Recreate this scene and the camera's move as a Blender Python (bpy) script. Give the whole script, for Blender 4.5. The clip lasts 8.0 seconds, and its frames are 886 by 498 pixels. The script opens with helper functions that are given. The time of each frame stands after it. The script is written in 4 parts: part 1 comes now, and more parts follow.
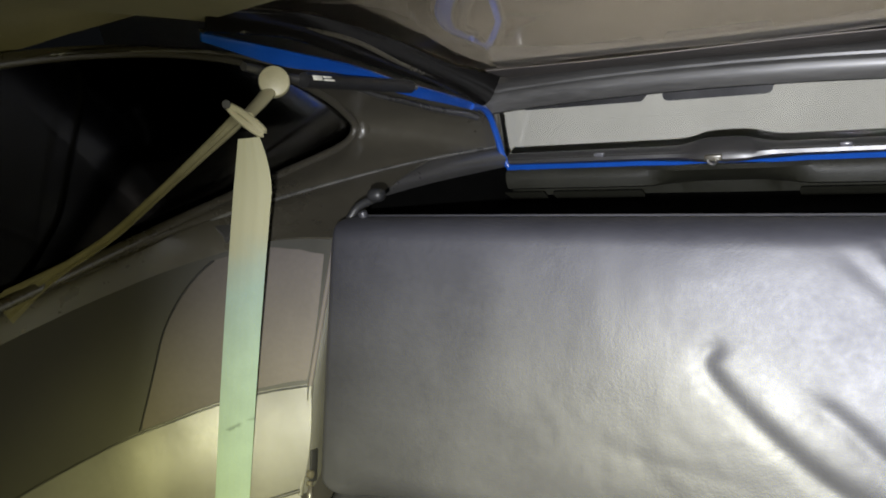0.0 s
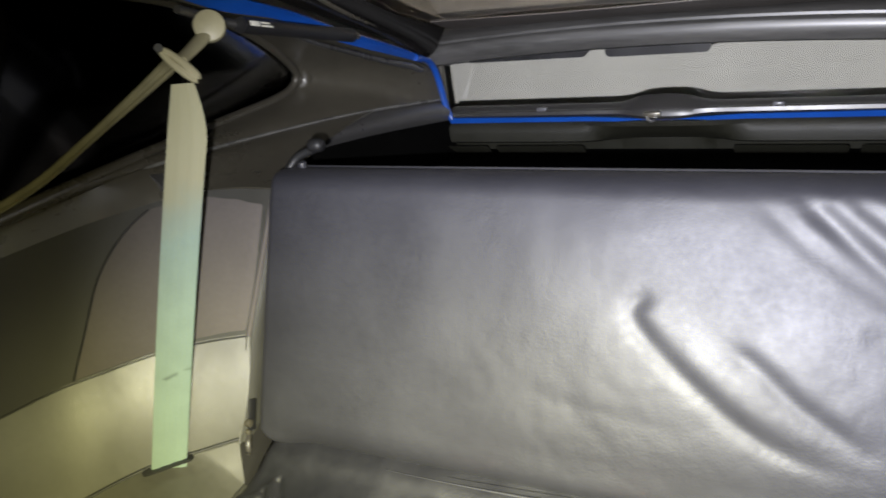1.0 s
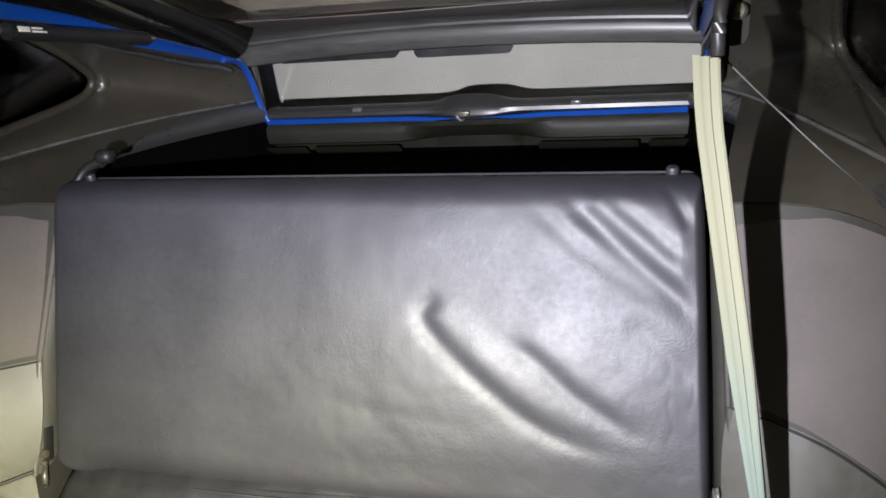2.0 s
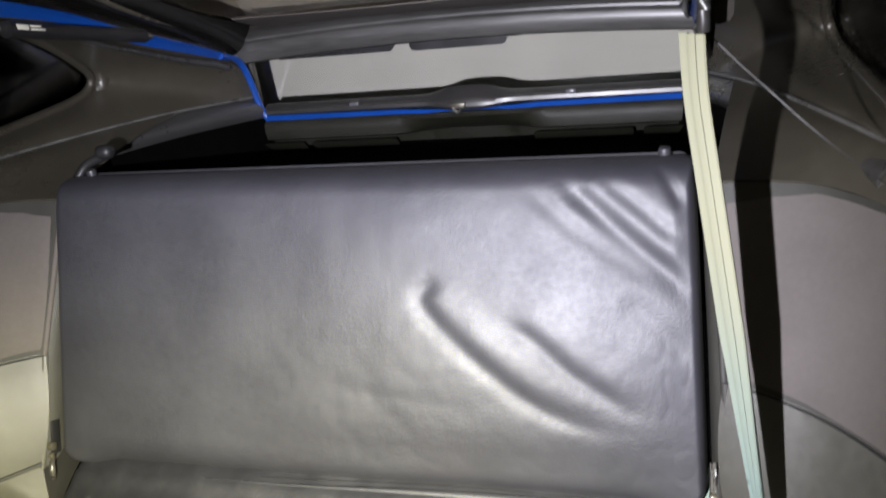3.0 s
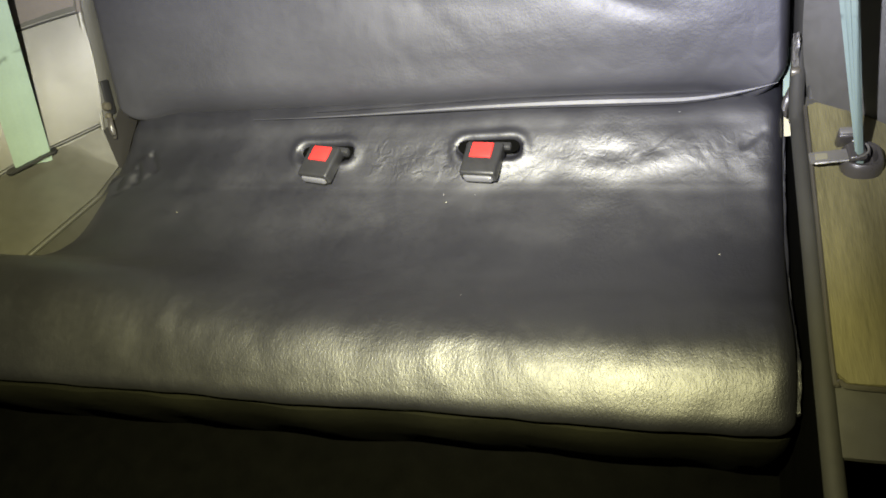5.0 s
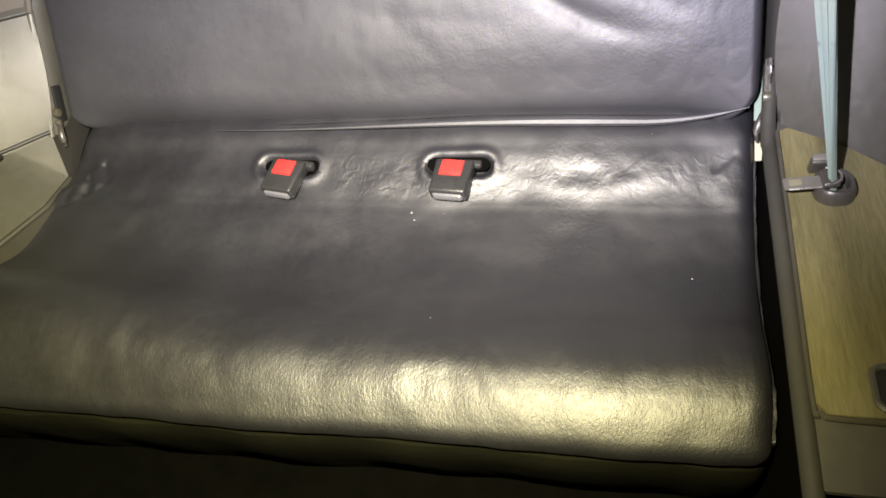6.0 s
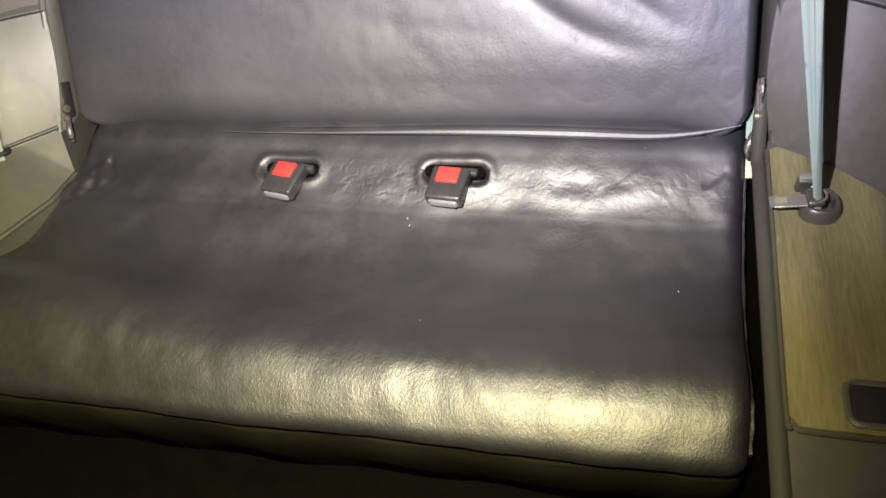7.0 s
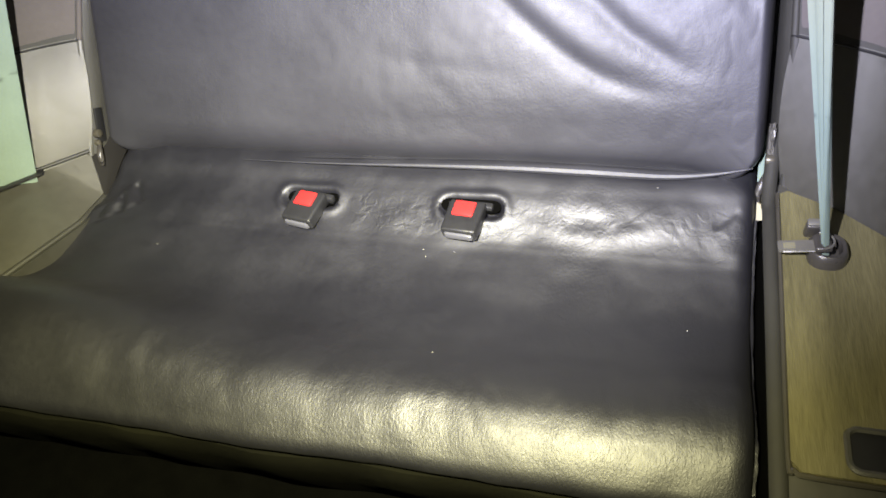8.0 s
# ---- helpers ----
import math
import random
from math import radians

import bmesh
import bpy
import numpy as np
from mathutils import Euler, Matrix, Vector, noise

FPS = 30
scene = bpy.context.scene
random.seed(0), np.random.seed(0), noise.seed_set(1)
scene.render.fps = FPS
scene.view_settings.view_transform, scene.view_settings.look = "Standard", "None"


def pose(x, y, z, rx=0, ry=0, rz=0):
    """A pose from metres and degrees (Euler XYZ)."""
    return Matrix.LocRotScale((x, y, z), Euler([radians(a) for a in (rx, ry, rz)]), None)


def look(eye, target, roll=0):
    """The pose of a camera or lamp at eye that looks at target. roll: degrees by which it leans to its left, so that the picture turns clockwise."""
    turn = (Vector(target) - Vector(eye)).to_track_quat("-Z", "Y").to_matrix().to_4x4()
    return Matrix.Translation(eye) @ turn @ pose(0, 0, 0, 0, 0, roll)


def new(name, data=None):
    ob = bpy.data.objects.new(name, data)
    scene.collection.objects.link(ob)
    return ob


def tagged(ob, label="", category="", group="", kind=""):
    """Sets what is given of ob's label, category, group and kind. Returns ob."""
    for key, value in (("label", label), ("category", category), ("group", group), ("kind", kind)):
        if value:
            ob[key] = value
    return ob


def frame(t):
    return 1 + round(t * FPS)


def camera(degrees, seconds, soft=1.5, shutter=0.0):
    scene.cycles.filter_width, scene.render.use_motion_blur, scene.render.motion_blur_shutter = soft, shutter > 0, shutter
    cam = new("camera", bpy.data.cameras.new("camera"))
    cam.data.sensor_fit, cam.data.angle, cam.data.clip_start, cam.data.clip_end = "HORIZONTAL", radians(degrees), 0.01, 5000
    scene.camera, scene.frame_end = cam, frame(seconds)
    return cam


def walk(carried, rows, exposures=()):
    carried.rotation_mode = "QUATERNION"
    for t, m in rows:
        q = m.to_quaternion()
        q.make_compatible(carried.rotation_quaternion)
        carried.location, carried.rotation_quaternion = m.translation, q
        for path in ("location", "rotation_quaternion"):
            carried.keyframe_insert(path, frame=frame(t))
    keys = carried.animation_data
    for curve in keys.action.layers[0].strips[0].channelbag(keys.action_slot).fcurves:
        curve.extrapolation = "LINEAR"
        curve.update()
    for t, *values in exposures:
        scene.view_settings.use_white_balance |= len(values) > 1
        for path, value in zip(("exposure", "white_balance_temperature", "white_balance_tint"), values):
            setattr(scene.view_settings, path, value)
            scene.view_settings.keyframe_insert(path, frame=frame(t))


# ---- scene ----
# the camera and its walk
cam = camera(60.5, 8.0, soft=1.7, shutter=0.4)
PATH = [
    (0, (0.285, -0.732, 1.012), (-0.702, 0.857, 0.304), -11.1),
    (0.5, (0.289, -0.736, 1.006), (-0.658, 0.845, 0.23), -10.1),
    (1, (0.302, -0.733, 1.007), (-0.563, 0.865, 0.171), -9.2),
    (1.5, (0.362, -0.706, 1.013), (-0.268, 0.967, 0.116), -7.3),
    (1.7, (0.38, -0.698, 1.02), (-0.169, 0.995, 0.107), -6.5),
    (2.8, (0.395, -0.713, 1.02), (-0.125, 1.004, 0.135), -7.6),
    (3, (0.398, -0.718, 1.009), (-0.137, 0.982, 0.102), -8.4),
    (3.4, (0.392, -0.746, 0.969), (-0.174, 0.876, -0.054), -10.3),
    (3.5, (0.397, -0.753, 0.953), (-0.191, 0.842, -0.1), -11.2),
    (4, (0.396, -0.784, 0.911), (-0.252, 0.681, -0.286), -15.0),
    (4.5, (0.395, -0.787, 0.869), (-0.282, 0.539, -0.467), -17.9),
    (4.7, (0.388, -0.794, 0.847), (-0.285, 0.487, -0.535), -18.7),
    (6, (0.351, -0.773, 0.829), (-0.184, 0.566, -0.556), -13.7),
    (6.5, (0.355, -0.779, 0.83), (-0.187, 0.565, -0.549), -12.6),
    (7, (0.37, -0.784, 0.835), (-0.182, 0.569, -0.531), -12.0),
    (7.5, (0.374, -0.785, 0.846), (-0.192, 0.588, -0.494), -11.4),
    (8, (0.379, -0.787, 0.86), (-0.222, 0.588, -0.461), -11.4),
]
walk(cam, [(t, look(eye, target, roll)) for t, eye, target, roll in PATH], exposures=[(0, 0.1, 6700, 4), (1.0, 0.05, 6600, 7), (3.0, 0.0, 6500, 11), (3.5, -0.13, 6350, 11), (4.0, -0.2, 6000, 13), (4.5, -0.1, 6000, 13), (6, 0.1, 6400, 22), (7, 0.1, 6300, 22), (8, 0.05, 6000, 20)])

# ---- world, lights and exposure ----
world = bpy.data.worlds.new("night")
world.use_nodes = True
world.node_tree.nodes["Background"].inputs["Color"].default_value = (0.55, 0.6, 0.7, 1)
world.node_tree.nodes["Background"].inputs["Strength"].default_value = 0.005
scene.world = world
scene.view_settings.exposure = 0.0

TORCH = Vector((0.242, -0.755, 0.955))
AIM = Vector((0.09, 0.08, 0.53))


def torch_beam(name, watts, colour, degrees, blend, radius, aim):
    lamp = bpy.data.lights.new(name, "SPOT")
    lamp.energy, lamp.color, lamp.spot_size, lamp.spot_blend = watts, colour, radians(degrees), blend
    lamp.shadow_soft_size = radius
    ob = new(name, lamp)
    ob.matrix_world = look(TORCH, aim)
    return ob


# a hand torch by the camera: a white core, a yellowish ring of spill and a faint wide halo
torch_beam("torch_halo", 12.0, (1.0, 0.92, 0.5), 150, 1.0, 0.006, AIM)
torch_beam("torch_core", 124.0, (0.83, 0.835, 1.0), 85, 0.9, 0.006, AIM)
torch_beam("torch_spill", 124.0, (1.0, 0.94, 0.42), 86, 1.0, 0.006, Vector((-0.045, -0.38, 0.24)))


# ---- materials ----
def material(name, colour, rough=0.5, metal=0.0, spec=0.5, var=0.25, scale=8.0, grain=0.0, grain_scale=600.0,
             relief=0.0, relief_scale=40.0, coat=0.0, rough_var=0.1, second=None, stretch=(1, 1, 1), streak=0.0, crease=0.0, crepe=0.0):
    """A procedural surface: colour varied at two scales, roughness varied, fine grain and broader relief."""
    m = bpy.data.materials.new(name)
    m.use_nodes = True
    nt = m.node_tree
    n, l = nt.nodes, nt.links
    bsdf = n["Principled BSDF"]
    bsdf.inputs["Metallic"].default_value = metal
    bsdf.inputs["Specular IOR Level"].default_value = spec
    bsdf.inputs["Coat Weight"].default_value = coat
    bsdf.inputs["Coat Roughness"].default_value = 0.33
    geo = n.new("ShaderNodeNewGeometry")
    mp = n.new("ShaderNodeMapping")
    mp.inputs["Scale"].default_value = stretch
    l.new(geo.outputs["Position"], mp.inputs["Vector"])
    big = n.new("ShaderNodeTexNoise")
    big.inputs["Scale"].default_value, big.inputs["Detail"].default_value = scale, 6
    l.new(mp.outputs[0], big.inputs["Vector"])
    small = n.new("ShaderNodeTexNoise")
    small.inputs["Scale"].default_value, small.inputs["Detail"].default_value = scale * 14, 4
    l.new(mp.outputs[0], small.inputs["Vector"])
    add = n.new("ShaderNodeMath")
    add.operation = "MULTIPLY_ADD"
    l.new(small.outputs["Fac"], add.inputs[0])
    add.inputs[1].default_value = 0.45
    l.new(big.outputs["Fac"], add.inputs[2])
    ramp = n.new("ShaderNodeMapRange")
    ramp.inputs["From Min"].default_value, ramp.inputs["From Max"].default_value = 0.45, 1.0
    l.new(add.outputs[0], ramp.inputs["Value"])
    mix = n.new("ShaderNodeMix")
    mix.data_type = "RGBA"
    lo = tuple(c * (1 - var) for c in colour)
    hi = second or tuple(min(1.0, c * (1 + var)) for c in colour)
    mix.inputs[6].default_value, mix.inputs[7].default_value = (*lo, 1), (*hi, 1)
    l.new(ramp.outputs[0], mix.inputs[0])
    l.new(mix.outputs[2], bsdf.inputs["Base Color"])
    rr = n.new("ShaderNodeMapRange")
    rr.inputs["To Min"].default_value, rr.inputs["To Max"].default_value = rough - rough_var, rough + rough_var
    l.new(ramp.outputs[0], rr.inputs["Value"])
    l.new(rr.outputs[0], bsdf.inputs["Roughness"])
    last = None
    if relief:
        rn = n.new("ShaderNodeTexNoise")
        rn.inputs["Scale"].default_value, rn.inputs["Detail"].default_value = relief_scale, 5
        l.new(mp.outputs[0], rn.inputs["Vector"])
        b = n.new("ShaderNodeBump")
        b.inputs["Strength"].default_value, b.inputs["Distance"].default_value = 1.0, relief
        l.new(rn.outputs["Fac"], b.inputs["Height"])
        last = b
    if streak:
        sm = n.new("ShaderNodeMapping")
        sm.inputs["Scale"].default_value = (1.0, 0.3, 0.22)
        sm.inputs["Rotation"].default_value = (0.0, 0.18, 0.0)
        l.new(geo.outputs["Position"], sm.inputs["Vector"])
        sn = n.new("ShaderNodeTexNoise")
        sn.inputs["Scale"].default_value, sn.inputs["Detail"].default_value, sn.inputs["Distortion"].default_value = 110, 3, 0.6
        l.new(sm.outputs[0], sn.inputs["Vector"])
        b = n.new("ShaderNodeBump")
        b.inputs["Strength"].default_value, b.inputs["Distance"].default_value = 1.0, streak
        l.new(sn.outputs["Fac"], b.inputs["Height"])
        if last:
            l.new(last.outputs[0], b.inputs["Normal"])
        last = b
    if crease:
        # fine leather creases in patches
        bend = n.new("ShaderNodeTexNoise")
        bend.inputs["Scale"].default_value, bend.inputs["Detail"].default_value = 45, 2
        l.new(geo.outputs["Position"], bend.inputs["Vector"])
        off = n.new("ShaderNodeVectorMath")
        off.operation = "MULTIPLY_ADD"
        l.new(bend.outputs["Color"], off.inputs[0])
        off.inputs[1].default_value = (0.012, 0.012, 0.012)
        l.new(geo.outputs["Position"], off.inputs[2])
        cv = n.new("ShaderNodeTexVoronoi")
        cv.feature = "SMOOTH_F1"
        cv.inputs["Scale"].default_value = 260
        l.new(off.outputs[0], cv.inputs["Vector"])
        area = n.new("ShaderNodeTexNoise")
        area.inputs["Scale"].default_value, area.inputs["Detail"].default_value = 7, 2
        l.new(geo.outputs["Position"], area.inputs["Vector"])
        am = n.new("ShaderNodeMapRange")
        am.inputs["From Min"].default_value, am.inputs["From Max"].default_value = 0.45, 0.65
        am.inputs["To Min"].default_value = 0.12
        l.new(area.outputs["Fac"], am.inputs["Value"])
        b = n.new("ShaderNodeBump")
        b.inputs["Distance"].default_value = crease
        l.new(am.outputs[0], b.inputs["Strength"])
        l.new(cv.outputs["Distance"], b.inputs["Height"])
        if last:
            l.new(last.outputs[0], b.inputs["Normal"])
        last = b
    if crepe:
        # short slanting creases, worn in along the front edge and in a patch by the slots
        cm = n.new("ShaderNodeMapping")
        cm.inputs["Scale"].default_value = (1.0, 0.5, 0.5)
        cm.inputs["Rotation"].default_value = (0.0, 0.0, 0.35)
        l.new(geo.outputs["Position"], cm.inputs["Vector"])
        cn = n.new("ShaderNodeTexNoise")
        cn.inputs["Scale"].default_value, cn.inputs["Detail"].default_value, cn.inputs["Distortion"].default_value = 400, 2, 0.8
        l.new(cm.outputs[0], cn.inputs["Vector"])
        where = n.new("ShaderNodeSeparateXYZ")
        l.new(geo.outputs["Position"], where.inputs[0])
        front = n.new("ShaderNodeMapRange")
        front.inputs["From Min"].default_value, front.inputs["From Max"].default_value = -0.32, -0.36
        l.new(where.outputs["Y"], front.inputs["Value"])
        right = n.new("ShaderNodeMapRange")
        right.inputs["From Min"].default_value, right.inputs["From Max"].default_value = -0.32, 0.0
        right.inputs["To Min"].default_value = 0.12
        l.new(where.outputs["X"], right.inputs["Value"])
        back = n.new("ShaderNodeMapRange")
        back.inputs["From Min"].default_value, back.inputs["From Max"].default_value = 0.036, 0.012
        reach = n.new("ShaderNodeMath")
        reach.operation = "ADD"
        l.new(where.outputs["Y"], reach.inputs[0])
        reach.inputs[1].default_value = 0.096
        span = n.new("ShaderNodeMath")
        span.operation = "ABSOLUTE"
        l.new(reach.outputs[0], span.inputs[0])
        l.new(span.outputs[0], back.inputs["Value"])
        begin = n.new("ShaderNodeMapRange")
        begin.inputs["From Min"].default_value, begin.inputs["From Max"].default_value = -0.07, -0.02
        l.new(where.outputs["X"], begin.inputs["Value"])
        beyond = n.new("ShaderNodeMapRange")
        beyond.inputs["From Min"].default_value, beyond.inputs["From Max"].default_value = 0.10, 0.20
        beyond.inputs["To Min"].default_value, beyond.inputs["To Max"].default_value = 1.0, 0.6
        l.new(where.outputs["X"], beyond.inputs["Value"])
        extent = n.new("ShaderNodeMath")
        extent.operation = "MULTIPLY"
        l.new(begin.outputs[0], extent.inputs[0])
        l.new(beyond.outputs[0], extent.inputs[1])
        crumpled = n.new("ShaderNodeMath")
        crumpled.operation = "MULTIPLY"
        l.new(back.outputs[0], crumpled.inputs[0])
        l.new(extent.outputs[0], crumpled.inputs[1])
        kn = n.new("ShaderNodeTexNoise")
        kn.inputs["Scale"].default_value, kn.inputs["Detail"].default_value, kn.inputs["Distortion"].default_value = 75, 3, 1.0
        l.new(geo.outputs["Position"], kn.inputs["Vector"])
        b = n.new("ShaderNodeBump")
        b.inputs["Distance"].default_value = 0.0011
        l.new(crumpled.outputs[0], b.inputs["Strength"])
        l.new(kn.outputs["Fac"], b.inputs["Height"])
        if last:
            l.new(last.outputs[0], b.inputs["Normal"])
        last = b
        both = n.new("ShaderNodeMath")
        both.operation = "MULTIPLY"
        l.new(front.outputs[0], both.inputs[0])
        l.new(right.outputs[0], both.inputs[1])
        b = n.new("ShaderNodeBump")
        b.inputs["Distance"].default_value = crepe
        l.new(both.outputs[0], b.inputs["Strength"])
        l.new(cn.outputs["Fac"], b.inputs["Height"])
        if last:
            l.new(last.outputs[0], b.inputs["Normal"])
        last = b
    if grain:
        vo = n.new("ShaderNodeTexVoronoi")
        vo.feature = "DISTANCE_TO_EDGE"
        vo.inputs["Scale"].default_value = grain_scale
        l.new(mp.outputs[0], vo.inputs["Vector"])
        b = n.new("ShaderNodeBump")
        b.inputs["Strength"].default_value, b.inputs["Distance"].default_value = 1.0, grain
        l.new(vo.outputs["Distance"], b.inputs["Height"])
        if last:
            l.new(last.outputs[0], b.inputs["Normal"])
        last = b
    if last:
        l.new(last.outputs[0], bsdf.inputs["Normal"])
    return m


def glass(name, tint, rough=0.0, ior=1.5):
    m = bpy.data.materials.new(name)
    m.use_nodes = True
    n, l = m.node_tree.nodes, m.node_tree.links
    n.remove(n["Principled BSDF"])
    clear, shine, mix, fres = (n.new(k) for k in ("ShaderNodeBsdfTransparent", "ShaderNodeBsdfGlossy", "ShaderNodeMixShader", "ShaderNodeFresnel"))
    clear.inputs["Color"].default_value = (*tint, 1)
    shine.inputs["Roughness"].default_value = rough
    fres.inputs["IOR"].default_value = ior
    l.new(fres.outputs[0], mix.inputs[0])
    l.new(clear.outputs[0], mix.inputs[1])
    l.new(shine.outputs[0], mix.inputs[2])
    l.new(mix.outputs[0], n["Material Output"].inputs["Surface"])
    return m


def solid_glass(name, tint):
    m = bpy.data.materials.new(name)
    m.use_nodes = True
    bsdf = m.node_tree.nodes["Principled BSDF"]
    bsdf.inputs["Base Color"].default_value = (*tint, 1)
    bsdf.inputs["Roughness"].default_value = 0.0
    bsdf.inputs["IOR"].default_value = 1.45
    bsdf.inputs["Transmission Weight"].default_value = 1.0
    return m


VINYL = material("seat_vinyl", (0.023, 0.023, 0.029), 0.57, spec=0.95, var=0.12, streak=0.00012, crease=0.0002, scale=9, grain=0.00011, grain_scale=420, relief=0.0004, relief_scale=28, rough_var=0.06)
# the seat vinyl again, its base darkened for the weaker light on the bench
BENCH_SHADED = material("bench_vinyl_shaded", (0.005, 0.005, 0.0085), 0.53, spec=1.0, var=0.12, streak=0.00012, crepe=0.00042, crease=0.0002, scale=9, grain=0.00011, grain_scale=420, relief=0.0004, relief_scale=28, rough_var=0.06)
GUSSET = material("grey_brown_gusset_vinyl", (0.010, 0.009, 0.008), 0.7, spec=0.2, var=0.2, scale=20, grain=0.0002)
PIPING = material("vinyl_piping", (0.03, 0.03, 0.034), 0.45, var=0.15)
TRIM = material("olive_trim_plastic", (0.066, 0.064, 0.053), 0.42, spec=0.9, coat=0.08, var=0.2, scale=7, grain=0.0002, grain_scale=900, relief=0.0006, relief_scale=18)
FABRIC = material("grey_trim_fabric", (0.115, 0.103, 0.096), 0.85, spec=0.2, var=0.12, scale=10, grain=0.0003, grain_scale=1100)
DARKTRIM = material("black_trim_plastic", (0.056, 0.051, 0.038), 0.3, spec=1.0, var=0.2, scale=4, rough_var=0.06, relief=0.0006, relief_scale=7)
PALE_EDGE = material("pale_edge_line", (0.11, 0.108, 0.1), 0.3, spec=1.0, var=0.35, scale=22, rough_var=0.08)
GLOSS = material("glossy_black_bar_paint", (0.045, 0.044, 0.042), 0.3, spec=1.0, coat=0.5, var=0.2, scale=6, rough_var=0.05, stretch=(0.2, 1, 1))
BARPAINT = material("worn_crossbar_paint", (0.035, 0.034, 0.032), 0.33, spec=0.75, coat=0.15, var=0.3, second=(0.11, 0.108, 0.102), scale=13, rough_var=0.06, stretch=(0.1, 1, 1))
SILLGLOSS = material("glossy_black_sill_plastic", (0.022, 0.021, 0.02), 0.36, spec=0.8, var=0.15, scale=8, rough_var=0.04)
SILLPANEL = material("dark_olive_sill_plastic", (0.016, 0.016, 0.011), 0.5, spec=0.3, var=0.3, scale=7, grain=0.0002, grain_scale=900)
SMOKED = material("smoked_glass_edge", (0.006, 0.0055, 0.005), 0.12, spec=1.0, var=0.3, scale=9, rough_var=0.04)
HOUSING = material("grey_brown_housing_plastic", (0.05, 0.046, 0.041), 0.34, spec=0.8, var=0.15, scale=40, grain=0.0001, grain_scale=1500)
CHROME = material("tarnished_chrome", (0.11, 0.10, 0.075), 0.36, metal=0.35, spec=0.9, var=0.35, scale=60)
REFLECTION = material("brown_reflection", (0.10, 0.088, 0.078), 0.5, var=0.25, scale=9)
# olive cloth with the light's fall-off below the lip put into its base
VALANCE = material("darkened_olive_cloth", (0.0048, 0.0048, 0.0026), 0.9, spec=0.08, var=0.4, scale=14, grain=0.0006, grain_scale=600)
# near-black base also puts shade into the floor, kick panels and gaps
CARPET_SHADE = material("black_carpet_and_shade", (0.0016, 0.0016, 0.0014), 0.95, spec=0.03, var=0.4, scale=30, grain=0.001, grain_scale=500)
HEADLINER = material("beige_headliner", (0.22, 0.205, 0.14), 0.9, spec=0.2, var=0.1, scale=12, grain=0.0004, grain_scale=700)
BLUE = material("blue_body_paint", (0.006, 0.062, 0.33), 0.22, coat=0.6, var=0.12, scale=14, rough_var=0.05)
BLACK = material("black_plastic", (0.018, 0.018, 0.019), 0.4, var=0.2, scale=20, grain=0.0001, grain_scale=1500)
RUBBER = material("black_rubber", (0.014, 0.014, 0.014), 0.5, var=0.25, scale=20)
RED = material("red_button_plastic", (0.72, 0.03, 0.025), 0.38, var=0.06, scale=30)
GREYTIP = material("grey_buckle_plastic", (0.10, 0.10, 0.11), 0.28, var=0.1, scale=40)
PLATE = material("dull_grey_steel", (0.13, 0.125, 0.11), 0.4, spec=0.8, var=0.2, scale=40)
STEEL = material("bright_steel", (0.62, 0.61, 0.58), 0.28, metal=1.0, var=0.15, scale=40)
CREAM = material("cream_plastic", (0.34, 0.315, 0.2), 0.45, var=0.12, scale=25)
PLASTER = material("white_wall_paint", (0.74, 0.71, 0.63), 0.8, spec=0.3, var=0.12, scale=4)
YELLOWED = material("yellowed_label", (0.2, 0.19, 0.13), 0.5, var=0.15, scale=60)
PAPER = material("white_label", (0.75, 0.74, 0.66), 0.5, var=0.08, scale=60)
CONCRETE = material("grey_concrete", (0.2, 0.2, 0.19), 0.8, var=0.2, scale=6, relief=0.002)
CLEAR = glass("clear_glass", (0.93, 0.94, 0.93))
TINTED = glass("dark_tinted_glass", (0.012, 0.01, 0.01), 0.1, 1.25)
BROWN = solid_glass("brown_tinted_glass", (0.60, 0.54, 0.45))


